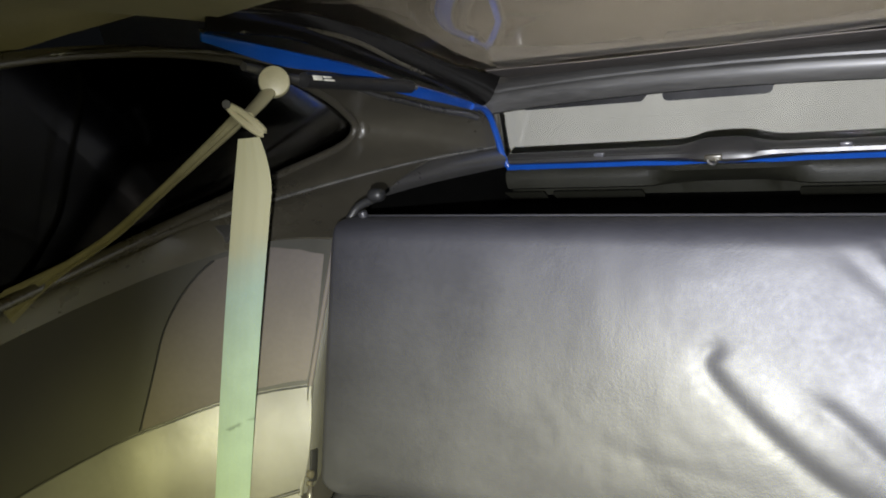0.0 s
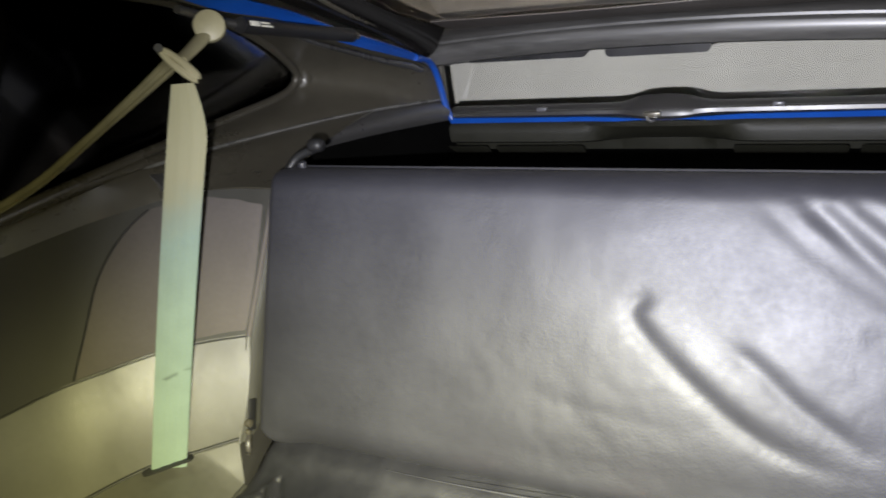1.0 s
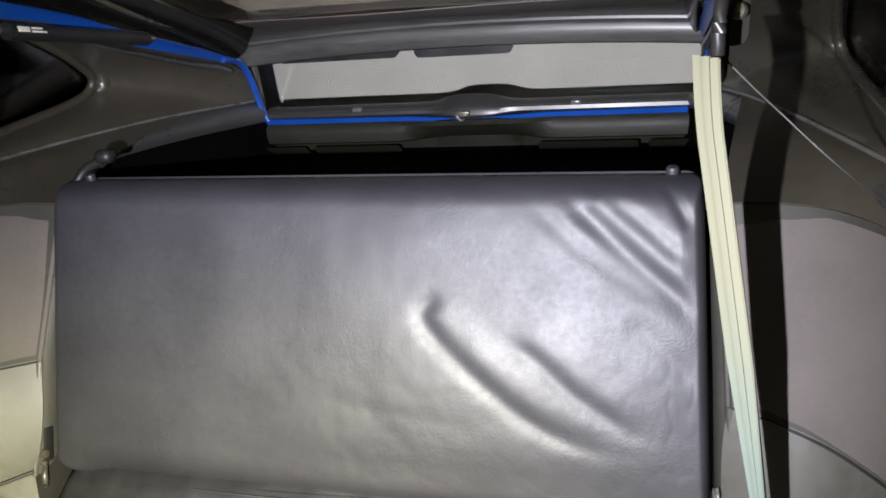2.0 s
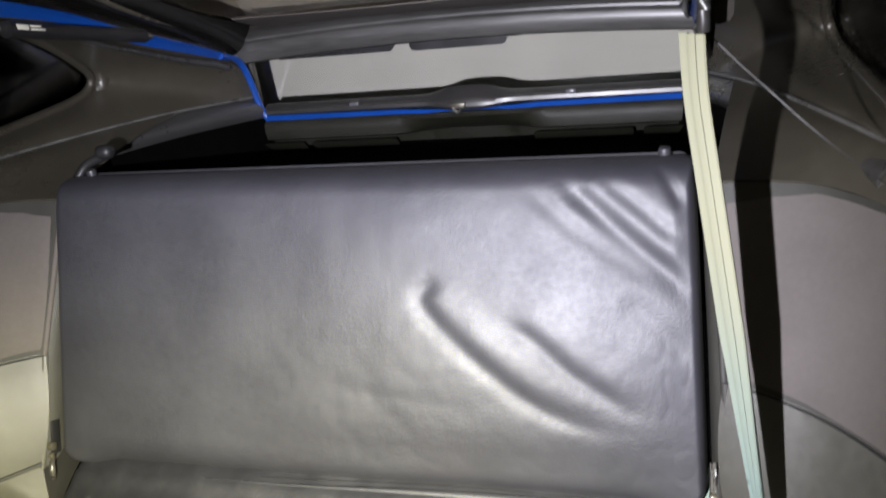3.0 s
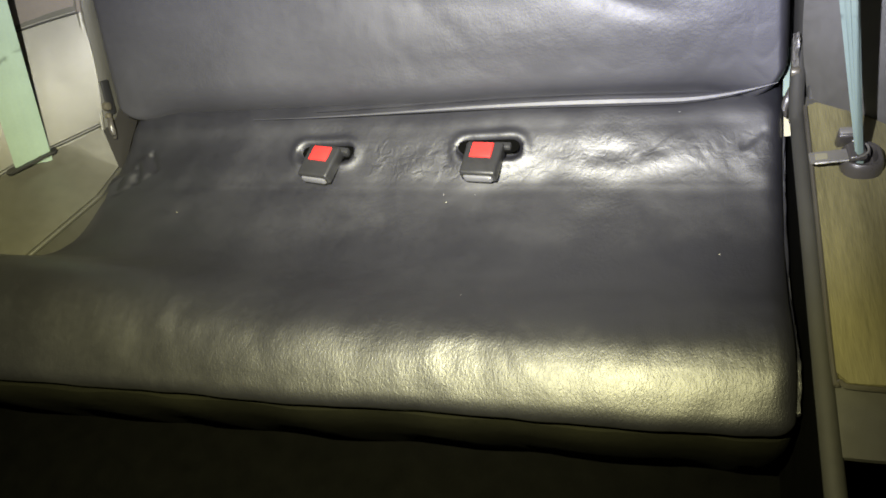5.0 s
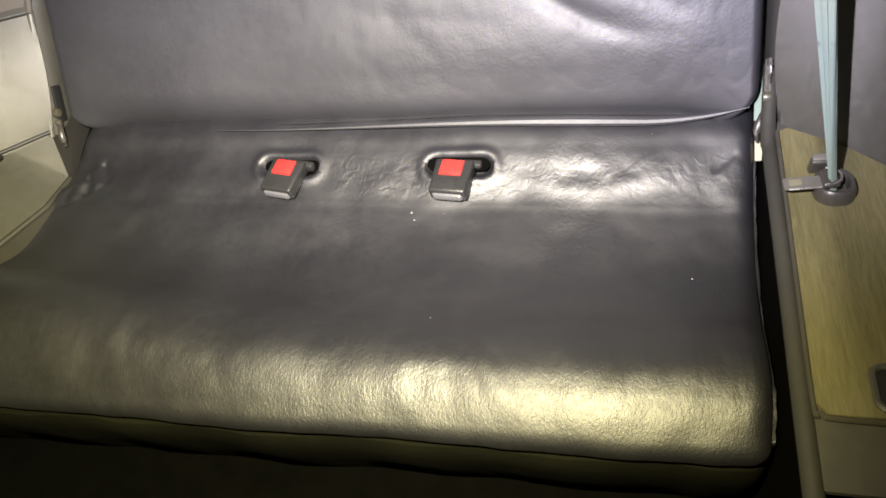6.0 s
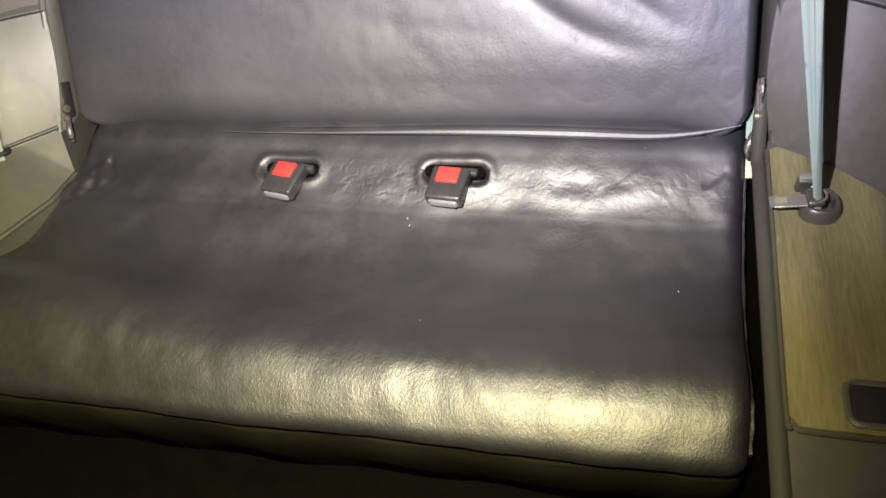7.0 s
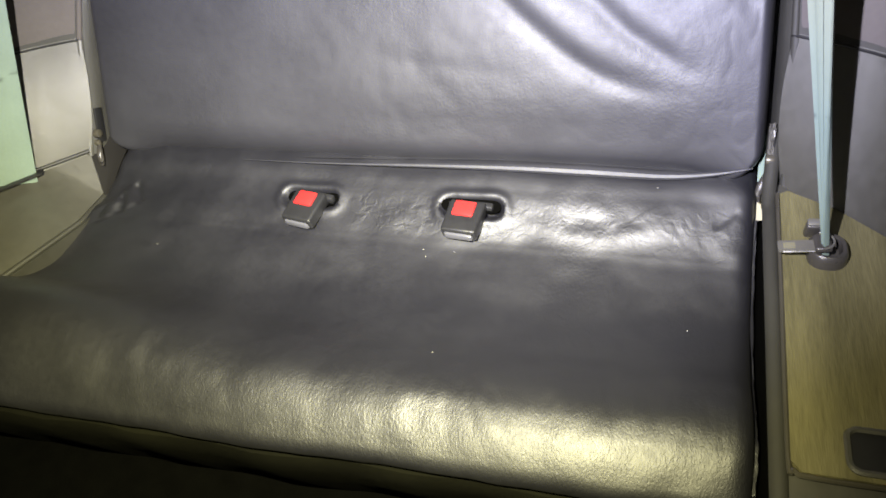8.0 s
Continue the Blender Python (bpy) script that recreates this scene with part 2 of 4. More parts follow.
def belt_material(name, green, cream, low=0.665, high=0.74):
    """Woven webbing, sun-bleached to cream near the top, pale green below, with ribs along it."""
    m = material(name, green, 0.6, spec=0.3, var=0.08, scale=22, grain=0.00025, grain_scale=900)
    n, l = m.node_tree.nodes, m.node_tree.links
    bsdf = n["Principled BSDF"]
    old = bsdf.inputs["Base Color"].links[0].from_socket
    sep, geo = n.new("ShaderNodeSeparateXYZ"), n.new("ShaderNodeNewGeometry")
    l.new(geo.outputs["Position"], sep.inputs[0])
    wob = n.new("ShaderNodeTexNoise")
    wob.inputs["Scale"].default_value = 25
    l.new(geo.outputs["Position"], wob.inputs["Vector"])
    ma = n.new("ShaderNodeMath")
    ma.operation = "MULTIPLY_ADD"
    l.new(wob.outputs["Fac"], ma.inputs[0])
    ma.inputs[1].default_value = 0.05
    l.new(sep.outputs["Z"], ma.inputs[2])
    mr = n.new("ShaderNodeMapRange")
    mr.inputs["From Min"].default_value, mr.inputs["From Max"].default_value = low, high
    l.new(ma.outputs[0], mr.inputs["Value"])
    mix = n.new("ShaderNodeMix")
    mix.data_type = "RGBA"
    mix.inputs[7].default_value = (*cream, 1)
    l.new(mr.outputs[0], mix.inputs[0])
    l.new(old, mix.inputs[6])
    # a grimy mark low on the strap
    mark = n.new("ShaderNodeMapRange")
    mark.interpolation_type = "SMOOTHSTEP"
    mark.inputs["From Min"].default_value, mark.inputs["From Max"].default_value = 0.0, 0.006
    gap = n.new("ShaderNodeMath")
    gap.operation = "SUBTRACT"
    l.new(ma.outputs[0], gap.inputs[0])
    gap.inputs[1].default_value = 0.462
    size = n.new("ShaderNodeMath")
    size.operation = "ABSOLUTE"
    l.new(gap.outputs[0], size.inputs[0])
    l.new(size.outputs[0], mark.inputs["Value"])
    spot = n.new("ShaderNodeTexNoise")
    spot.inputs["Scale"].default_value, spot.inputs["Detail"].default_value = 60, 2
    l.new(geo.outputs["Position"], spot.inputs["Vector"])
    keep = n.new("ShaderNodeMapRange")
    keep.inputs["From Min"].default_value, keep.inputs["From Max"].default_value = 0.5, 0.62
    keep.inputs["To Min"].default_value, keep.inputs["To Max"].default_value = 1.0, 0.55
    l.new(spot.outputs["Fac"], keep.inputs["Value"])
    l.new(keep.outputs[0], mark.inputs["To Min"])
    grime = n.new("ShaderNodeMix")
    grime.data_type, grime.blend_type = "RGBA", "MULTIPLY"
    grime.inputs[0].default_value = 1.0
    l.new(mix.outputs[2], grime.inputs[6])
    l.new(mark.outputs[0], grime.inputs[7])
    l.new(grime.outputs[2], bsdf.inputs["Base Color"])
    return m


BELT = belt_material("belt_webbing", (0.215, 0.285, 0.24), (0.30, 0.29, 0.18))
# right belt: colours lowered to offset the strong torch light on it
BELT_DIMMED = belt_material("pleated_belt_webbing_dimmed", (0.17, 0.225, 0.195), (0.22, 0.22, 0.15), 0.46, 0.68)
# belt webbing in a darker cream, for the dim light on the return strap
DIMBELT = material("dimmed_webbing", (0.2, 0.185, 0.11), 0.7, spec=0.2, var=0.25, scale=30, grain=0.00025, grain_scale=900)


# ---- building helpers ----
def part(name, bm, mat, parent=None, label="", smooth=True, angle=0.7):
    me = bpy.data.meshes.new(name)
    bmesh.ops.recalc_face_normals(bm, faces=bm.faces)
    for f in bm.faces:
        f.smooth = smooth
    for e in bm.edges:
        if len(e.link_faces) == 2 and e.calc_face_angle(0) > angle:
            e.smooth = False
    bm.to_mesh(me)
    bm.free()
    me.materials.append(mat)
    ob = new(name, me)
    ob.parent = parent
    if label:
        tagged(ob, label)
    return ob


def thing(name, label, category="", group="", kind="", at=(0, 0, 0)):
    ob = new(name)
    ob.empty_display_size = 0.05
    return tagged(ob, label, category, group, kind)


def curve(points, n):
    """A Catmull-Rom curve through points, at n even steps."""
    p = [Vector(q) for q in points]
    p = [2 * p[0] - p[1]] + p + [2 * p[-1] - p[-2]]
    out, segs = [], len(p) - 3
    for i in range(n):
        t = i / (n - 1) * segs
        k = min(int(t), segs - 1)
        u = t - k
        a, b, c, d = p[k:k + 4]
        out.append(0.5 * ((2 * b) + (c - a) * u + (2 * a - 5 * b + 4 * c - d) * u * u + (3 * b - a - 3 * c + d) * u ** 3))
    return out


def sheet(rows, closed=False, thick=0.0):
    """A surface through rows of points; thick gives it a back and rims along its normals."""
    bm = bmesh.new()
    grid = [[bm.verts.new(p) for p in row] for row in rows]
    for a, b in zip(grid, grid[1:]):
        m = len(a)
        for i in range(m if closed else m - 1):
            j = (i + 1) % m
            bm.faces.new((a[i], a[j], b[j], b[i]))
    bmesh.ops.remove_doubles(bm, verts=bm.verts, dist=1e-6)
    if thick:
        bmesh.ops.recalc_face_normals(bm, faces=bm.faces)
        bmesh.ops.solidify(bm, geom=bm.faces[:], thickness=thick)
    return bm


def loft(c0, c1, steps=8, bulge=0.0, side=Vector((0, 0, 1))):
    return [[a.lerp(b, k / steps) + side * bulge * math.sin(math.pi * k / steps) for a, b in zip(c0, c1)] for k in range(steps + 1)]


def tube(points, radius, n=10, flat=1.0):
    """A round bar along points, with closed ends; radius may be a function of the way along (0 to 1)."""
    bm = bmesh.new()
    rings = []
    up = Vector((0.13, 0.21, 0.97))
    for i, p in enumerate(points):
        d = (points[min(i + 1, len(points) - 1)] - points[max(i - 1, 0)]).normalized()
        s = d.cross(up).normalized()
        u = s.cross(d).normalized()
        r = radius(i / (len(points) - 1)) if callable(radius) else radius
        rings.append([bm.verts.new(p + r * (math.cos(a) * s + flat * math.sin(a) * u)) for a in (2 * math.pi * k / n for k in range(n))])
    for a, b in zip(rings, rings[1:]):
        for k in range(n):
            bm.faces.new((a[k], a[(k + 1) % n], b[(k + 1) % n], b[k]))
    bm.faces.new(rings[0][::-1]), bm.faces.new(rings[-1])
    return bm


def ribbon(points, sides, width, thick, across=6, rib=0.0):
    """A flat band along points; sides give the direction across it at each point."""
    bm = bmesh.new()
    rings = []
    for i, (p, s) in enumerate(zip(points, sides)):
        d = (points[min(i + 1, len(points) - 1)] - points[max(i - 1, 0)]).normalized()
        s = (s - d * s.dot(d)).normalized()
        nrm = d.cross(s).normalized()
        w = width[i] if isinstance(width, list) else width
        ring = []
        for k in range(across + 1):
            u = k / across - 0.5
            ring.append(p + s * (u * w) + nrm * (thick / 2 + rib * math.cos(u * 6 * math.pi)))
        for k in range(across, -1, -1):
            u = k / across - 0.5
            ring.append(p + s * (u * w) + nrm * (-thick / 2 + rib * math.cos(u * 6 * math.pi)))
        rings.append([bm.verts.new(q) for q in ring])
    m = len(rings[0])
    for a, b in zip(rings, rings[1:]):
        for k in range(m):
            bm.faces.new((a[k], a[(k + 1) % m], b[(k + 1) % m], b[k]))
    bm.faces.new(rings[0][::-1]), bm.faces.new(rings[-1])
    return bm


def block(sx, sy, sz, m=Matrix(), bevel=0.003, seg=2, taper=1.0):
    bm = bmesh.new()
    bmesh.ops.create_cube(bm, size=1)
    for v in bm.verts:
        k = taper if v.co.y < 0 else 1
        v.co = Vector((v.co.x * sx * k, v.co.y * sy, v.co.z * sz * k))
    if bevel:
        bmesh.ops.bevel(bm, geom=bm.edges[:], offset=bevel, segments=seg, profile=0.5, affect="EDGES")
    bm.transform(m)
    return bm


def disc(radius, height, m=Matrix(), n=24, bevel=0.002):
    bm = bmesh.new()
    bmesh.ops.create_cone(bm, cap_ends=True, segments=n, radius1=radius, radius2=radius, depth=height)
    if bevel:
        rim = [e for e in bm.edges if any(len(f.verts) > 4 for f in e.link_faces)]
        bmesh.ops.bevel(bm, geom=rim, offset=bevel, segments=2, profile=0.5, affect="EDGES")
    bm.transform(m)
    return bm


def prism(outline, thick, place):
    """A flat plate with this outline (pairs), laid into space by place(u, v, w), w from 0 to thick."""
    bm = bmesh.new()
    lo = [bm.verts.new(place(u, v, 0)) for u, v in outline]
    hi = [bm.verts.new(place(u, v, thick)) for u, v in outline]
    bm.faces.new(lo[::-1]), bm.faces.new(hi)
    for i in range(len(lo)):
        j = (i + 1) % len(lo)
        bm.faces.new((lo[i], lo[j], hi[j], hi[i]))
    return bm


def round_rect(x0, y0, x1, y1, r, n=6):
    out = []
    for cx, cy, a in ((x1 - r, y1 - r, 0), (x0 + r, y1 - r, 90), (x0 + r, y0 + r, 180), (x1 - r, y0 + r, 270)):
        out += [(cx + r * math.cos(radians(a + 90 * k / n)), cy + r * math.sin(radians(a + 90 * k / n))) for k in range(n + 1)]
    return out


def mirrored(points, side):
    return [Vector((p[0] * side, p[1], p[2])) for p in points]


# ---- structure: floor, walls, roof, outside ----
floor = part("floor", block(1.5, 1.9, 0.03, Matrix.Translation((0, -0.75, -0.015)), 0), CARPET_SHADE)
tagged(floor, "dark carpeted car floor in front of the rear seat, blackened for shade", kind="structure")
deck = part("cargo_floor", block(1.24, 0.72, 0.02, Matrix.Translation((0, 0.53, 0.45)), 0.004), CARPET_SHADE)
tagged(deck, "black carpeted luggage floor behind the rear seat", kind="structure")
wall_front = part("wall_front", block(1.5, 0.03, 1.1, Matrix.Translation((0, -1.7, 0.55)), 0), CARPET_SHADE)
tagged(wall_front, "dark bulkhead that closes the cabin", kind="structure")
wall_out = part("backdrop", block(5.0, 0.1, 2.6, Matrix.Translation((0.2, 1.35, 0.9)), 0), PLASTER)
tagged(wall_out, "white painted garage wall behind the car", kind="structure")
ground = part("ground", block(60, 60, 0.05, Matrix.Translation((0, 0, -0.30)), 0), CONCRETE)
tagged(ground, "grey concrete floor under and behind the car", kind="structure")

# curves of the side lining from the seat outwards and forwards, at three heights
LOW = [(0.481, -0.047, 0.285), (0.53, -0.092, 0.288), (0.572, -0.13, 0.29), (0.615, -0.2, 0.29), (0.66, -0.32, 0.29), (0.69, -0.6, 0.29), (0.7, -1.0, 0.29), (0.7, -1.69, 0.29)]
MID = [(0.476, 0.034, 0.435), (0.532, 0.0, 0.438), (0.58, -0.04, 0.44), (0.63, -0.11, 0.443), (0.675, -0.21, 0.45), (0.705, -0.42, 0.46), (0.715, -0.9, 0.47), (0.715, -1.69, 0.47)]
TOP = [(0.466, 0.163, 0.625), (0.53, 0.15, 0.63), (0.585, 0.12, 0.635), (0.635, 0.05, 0.64), (0.68, -0.06, 0.645), (0.71, -0.27, 0.65), (0.72, -0.8, 0.66), (0.72, -1.69, 0.66)]
SILL = [(0.53, 0.60, 0.622), (0.565, 0.45, 0.645), (0.60, 0.28, 0.667), (0.645, 0.08, 0.688), (0.67, -0.1, 0.695), (0.685, -0.3, 0.70), (0.69, -0.8, 0.70), (0.69, -1.69, 0.70)]


def side_lining(side, number):
    """The lining of one side: lower moulding, dark upper wall, soft insert, ledge, window, pillar and roof rail."""
    word = "left" if side < 0 else "right"
    low, mid, top, sill = (curve(mirrored(c, side), 60) for c in (LOW, MID, TOP, SILL))
    inward = Vector((-side, 0, 0))
    lining = thing("wall_%s" % word, "moulded plastic and fabric side lining of the cabin", kind="structure")
    part("lower_panel", sheet(loft(low, mid, 10, 0.008, inward), thick=0.004), TRIM, lining, "glossy olive-grey moulded plastic")
    part("upper_panel", sheet(loft(mid, top, 10, 0.004, inward), thick=0.004), DARKTRIM2, lining, "dark olive vinyl")
    part("ledge", sheet(loft(top, sill, 8, 0.012, Vector((0, 0, 1))), thick=0.004), DARKTRIM, lining, "black plastic window ledge")
    # soft insert with a rounded upper front corner, set off the wall by its own thickness
    rows = []
    for k in range(31):
        v = 0.015 + 0.955 * k / 30
        reach = 29.8 - 8.0 * (1 - math.sqrt(1 - max(0.0, (v - 0.5) / 0.5) ** 2))
        row = []
        for i in range(41):
            u = 0.3 + (reach - 0.3) * i / 40
            a = int(u)
            f = u - a
            p0, p1 = mid[a].lerp(mid[a + 1], f), top[a].lerp(top[a + 1], f)
            edge = min(1.0, 8 * min(i / 40, 1 - i / 40, v, 1 - v))
            row.append(p0.lerp(p1, v) + Vector((-side * 0.9, -0.35, 0.1)) * (0.004 + 0.005 * edge) + inward * 0.004 * math.sin(math.pi * v))
        rows.append(row)
    part("insert", sheet(rows, thick=0.003), FABRIC, lining, "grey-brown cloth insert with a rounded corner")
    part("insert_seam", tube([r[-1] + Vector((-side * 0.001, -0.001, 0)) for r in rows], 0.0016, 6), RUBBER, lining, "dark seam round the cloth insert")
    seam = [mid[i] + Vector((-side * 0.004, -0.004, 0)) for i in range(0, 46)]
    part("seam", tube(seam, 0.0016, 6), RUBBER, lining, "dark seam between the panels")
    part("edge_bead", tube([low[0].lerp(mid[0], k / 8) + Vector((side * 0.001, -0.001, 0)) for k in range(9)], 0.006, 10), TRIM if side < 0 else DARKTRIM2, lining)
    part("edge_bead", tube([mid[0].lerp(top[0], k / 8) + Vector((-side * 0.001, -0.005, 0)) for k in range(9)], 0.004, 10), FABRIC if side < 0 else DARKTRIM2, lining)
    # dark rounded return from the panel's edge in behind the seat
    rim = [low[0].lerp(mid[0], k / 8) for k in range(9)] + [mid[0].lerp(top[0], k / 8) for k in range(1, 9)]
    part("edge_return", sheet([rim, [p + Vector((-side * 0.007, 0.006, 0)) for p in rim], [p + Vector((-side * 0.011, 0.02, 0)) for p in rim], [p + Vector((-side * 0.012, 0.06, 0)) for p in rim]], thick=0.003), DARKTRIM2, lining, "dark rounded edge beside the seat")
    # lower wall down to the floor
    down = [Vector((p.x, p.y, 0.0)) for p in low]
    part("kick_panel", sheet(loft(low, down, 4), thick=0.004), CARPET_SHADE, lining)

    # quarter window
    def at_window(y, z):
        return Vector((side * (0.655 - 0.35 * (z - 0.70)), y, z))
    outline = [(-0.30, 0.715), (-0.1, 0.712), (0.1, 0.708), (0.3, 0.70), (0.44, 0.695), (0.505, 0.70), (0.525, 0.722), (0.50, 0.75),
               (0.43, 0.80), (0.33, 0.855), (0.2, 0.912), (0.05, 0.955), (-0.12, 0.985), (-0.27, 0.995), (-0.30, 0.98)]
    ring = curve([at_window(*p) for p in outline + outline[:1]], 90)[:-1]
    centre = at_window(0.1, 0.84)
    window = thing("window_%d" % number, "dark side window with a black rubber seal", kind="structure")
    bm = bmesh.new()
    bm.faces.new([bm.verts.new(p + Vector((side * 0.012, 0, 0))) for p in ring])
    bmesh.ops.solidify(bm, geom=bm.faces[:], thickness=0.004)
    part("pane", bm, TINTED, window, smooth=False)
    part("window_frame", tube(ring + ring[:1], 0.0085, 10), DARKTRIM, window)
    # dark plastic between the window's rim and its neighbours: sill strip, rear pillar, roof rail
    border = [(0.685, -0.30, 0.70), (0.67, -0.10, 0.695), (0.645, 0.08, 0.688), (0.60, 0.28, 0.667), (0.565, 0.45, 0.645), (0.53, 0.60, 0.622), (0.478, 0.80, 0.585),
              (0.476, 0.785, 0.66), (0.474, 0.62, 0.732), (0.473, 0.47, 0.788), (0.471, 0.30, 0.858), (0.47, 0.14, 0.907), (0.50, 0.0, 0.962), (0.60, -0.2, 1.0), (0.66, -0.36, 0.99)]
    outer = curve(mirrored(border + border[:1], side), 90)[:-1]
    rim = [p + Vector((side * 0.004, 0, 0)) for p in ring]
    belly = [a.lerp(b, 0.5) + inward * 0.014 for a, b in zip(rim, outer)]
    part("pillar_trim", sheet([rim, [a.lerp(b, 0.5) + inward * 0.006 for a, b in zip(rim, belly)], belly, [a.lerp(b, 0.5) + inward * 0.004 for a, b in zip(belly, outer)], outer], closed=True, thick=0.004), DARKTRIM, lining, "glossy black pillar trim")
    # rear corner from the ridge down to the luggage floor
    ridge = curve(mirrored(border[2:7], side), 30)
    shoulder = [p + Vector((-side * 0.02, 0.0, -0.045)) for p in ridge]
    foot = [Vector((side * (abs(p.x) - 0.03), p.y, 0.452)) for p in ridge]
    # the bead's pale colour paints the glint along the ridge
    part("ridge_bead", tube([p + inward * 0.003 + Vector((0, 0, 0.004)) for p in ridge], 0.0034, 8), PALE_EDGE, lining, "ridge with its bright glint put into the colour")
    part("shoulder_trim", sheet(loft(ridge, shoulder, 6, 0.016, inward), thick=0.004), GLOSS, lining)
    part("corner_lining", sheet(loft(shoulder, foot, 6), thick=0.004), CARPET_SHADE, lining)
    # fat rounded bead of the trim round the rear corner of the window
    bead = curve([at_window(y, z) + Vector((side * -0.004, 0, 0)) for y, z in ((0.36, 0.680), (0.45, 0.676), (0.525, 0.682), (0.552, 0.712), (0.53, 0.75), (0.46, 0.80))], 40)
    part("corner_bead", tube(bead, lambda k: 0.002 + 0.017 * math.sin(math.pi * k) ** 1.5, 20), DARKTRIM, lining, "rounded glossy trim round the window corner")
    # door pillar
    part("door_pillar", block(0.05, 0.14, 0.36, Matrix.Translation((side * 0.675, -0.39, 0.86)), 0.02, 3), DARKTRIM, lining)
    # wall in front of the pillar, above the sill
    part("door_wall", block(0.03, 1.25, 0.40, Matrix.Translation((side * 0.705, -1.08, 0.88)), 0.005), CARPET_SHADE, lining)
    # roof rail
    rail0 = curve(mirrored([(0.56, 0.02, 1.018), (0.568, -0.1, 1.010), (0.60, -0.25, 1.003), (0.62, -0.7, 1.03), (0.62, -1.69, 1.05)], side), 24)
    rail1 = curve(mirrored([(0.46, 0.02, 1.022), (0.465, -0.1, 1.04), (0.47, -0.25, 1.06), (0.47, -0.7, 1.09), (0.47, -1.69, 1.11)], side), 24)
    part("roof_rail", sheet(loft(rail0, rail1, 6, 0.015, Vector((side, 0, 1))), thick=0.004), HEADLINER, lining, "beige cloth edge of the roof lining")
    return lining


DARKTRIM2 = material("dark_olive_vinyl", (0.035, 0.034, 0.028), 0.6, var=0.2, scale=8, grain=0.0003, grain_scale=800)
side_lining(-1, 1)
side_lining(1, 2)

roof_rows = [[Vector((x, y, z - 0.02 * (x / 0.47) ** 2)) for x in np.linspace(-0.47, 0.47, 13)] for y, z in ((0.02, 1.02), (-0.25, 1.08), (-0.7, 1.11), (-1.2, 1.125), (-1.69, 1.13))]
ceiling = part("ceiling", sheet(roof_rows, thick=0.01), HEADLINER)
tagged(ceiling, "beige cloth roof lining", kind="structure")


# ---- rear opening: blue body flange, sill, glass ----
def flange():
    ob = thing("trim_rear_flange", "blue painted body flange round the tailgate opening", kind="structure")
    for side in (-1, 1):
        lower = curve(mirrored([(0.467, 0.0, 0.968), (0.47, 0.14, 0.909), (0.47, 0.28, 0.868), (0.472, 0.42, 0.806), (0.472, 0.66, 0.718), (0.472, 0.735, 0.69)], side), 40)
        upper = curve(mirrored([(0.462, 0.0, 0.979), (0.459, 0.15, 0.928), (0.458, 0.30, 0.876), (0.458, 0.42, 0.826), (0.46, 0.60, 0.757), (0.462, 0.70, 0.717)], side), 40)
        part("side_flange", sheet(loft(lower, upper, 3, 0.003, Vector((0, 0, 1))), thick=0.003), BLUE, ob)
        part("weatherstrip", tube([p + Vector((side * 0.002, -0.004, -0.014 + 0.0012 * math.sin(0.7 * i))) for i, p in enumerate(lower[4:])], lambda k: 0.006 + 0.0012 * math.sin(9 * k), 10), GLOSS, ob, "shiny rubber weatherstrip")
        bead = curve(mirrored([(0.448, 0.16, 0.962), (0.444, 0.30, 0.912), (0.446, 0.42, 0.854), (0.45, 0.60, 0.775), (0.455, 0.70, 0.733)], side), 40)
        part("seal", tube(bead, 0.005, 8), DARKTRIM, ob, "black rubber seal")
        corner = curve(mirrored([(0.466, 0.70, 0.708), (0.468, 0.755, 0.69), (0.468, 0.785, 0.66), (0.466, 0.800, 0.61), (0.462, 0.803, 0.57), (0.450, 0.80, 0.541)], side), 40)
        corner = [p + Vector((0.018 if side > 0 else 0, 0, 0)) for p in corner]
        part("corner_flange", tube(corner, 0.0075, 10), BLUE, ob)
    base = curve([(-0.46, 0.80, 0.538), (-0.2, 0.80, 0.535), (0.2, 0.80, 0.535), (0.452, 0.80, 0.537)], 40)
    part("lower_flange", ribbon(base, [Vector((0, -0.15, 1))] * 40, [0.0145 - 0.0125 * min(1.0, max(0.0, 1.35 - abs(p.x - 0.02) / 0.115)) for p in base], 0.004, 4), BLUE, ob)
    return ob


flange()

sill = thing("rear_sill", "black plastic rear sill with a raised lock cover", kind="structure")


def lock_rise(x, half=0.062, soft=0.024):
    """1 over the lock in the middle of the sill, 0 beside it."""
    return 0.5 * (math.tanh((x - 0.022 + half) / soft) - math.tanh((x - 0.022 - half) / soft))


rows = []
for dy, dz, rise in ((0.0, -0.006, -0.006), (-0.006, 0.0, -0.004), (-0.004, 0.007, 0.0), (0.004, 0.0095, 0.006), (0.007, 0.0085, 0.010), (0.014, 0.013, 0.014), (0.026, 0.0155, 0.018), (0.036, 0.012, 0.018), (0.046, -0.004, 0.010)):
    rows.append([Vector((x, 0.803 + dy - 0.012 * lock_rise(x), 0.548 + dz + rise * lock_rise(x))) for x in np.linspace(-0.455, 0.475, 100)])
part("sill_cover", sheet(rows, thick=0.003), SILLGLOSS, sill, "glossy black cover with a raised middle")
panel_rows = [[Vector((x, y + lean * lock_rise(x, 0.12, 0.03), z)) for x in np.linspace(-0.475, 0.475, 80)] for y, z, lean in ((0.80, 0.530, -0.006), (0.792, 0.524, -0.004), (0.788, 0.510, 0.012), (0.788, 0.494, 0.03), (0.80, 0.488, 0.03), (0.83, 0.484, 0.0), (0.835, 0.45, 0.0))]
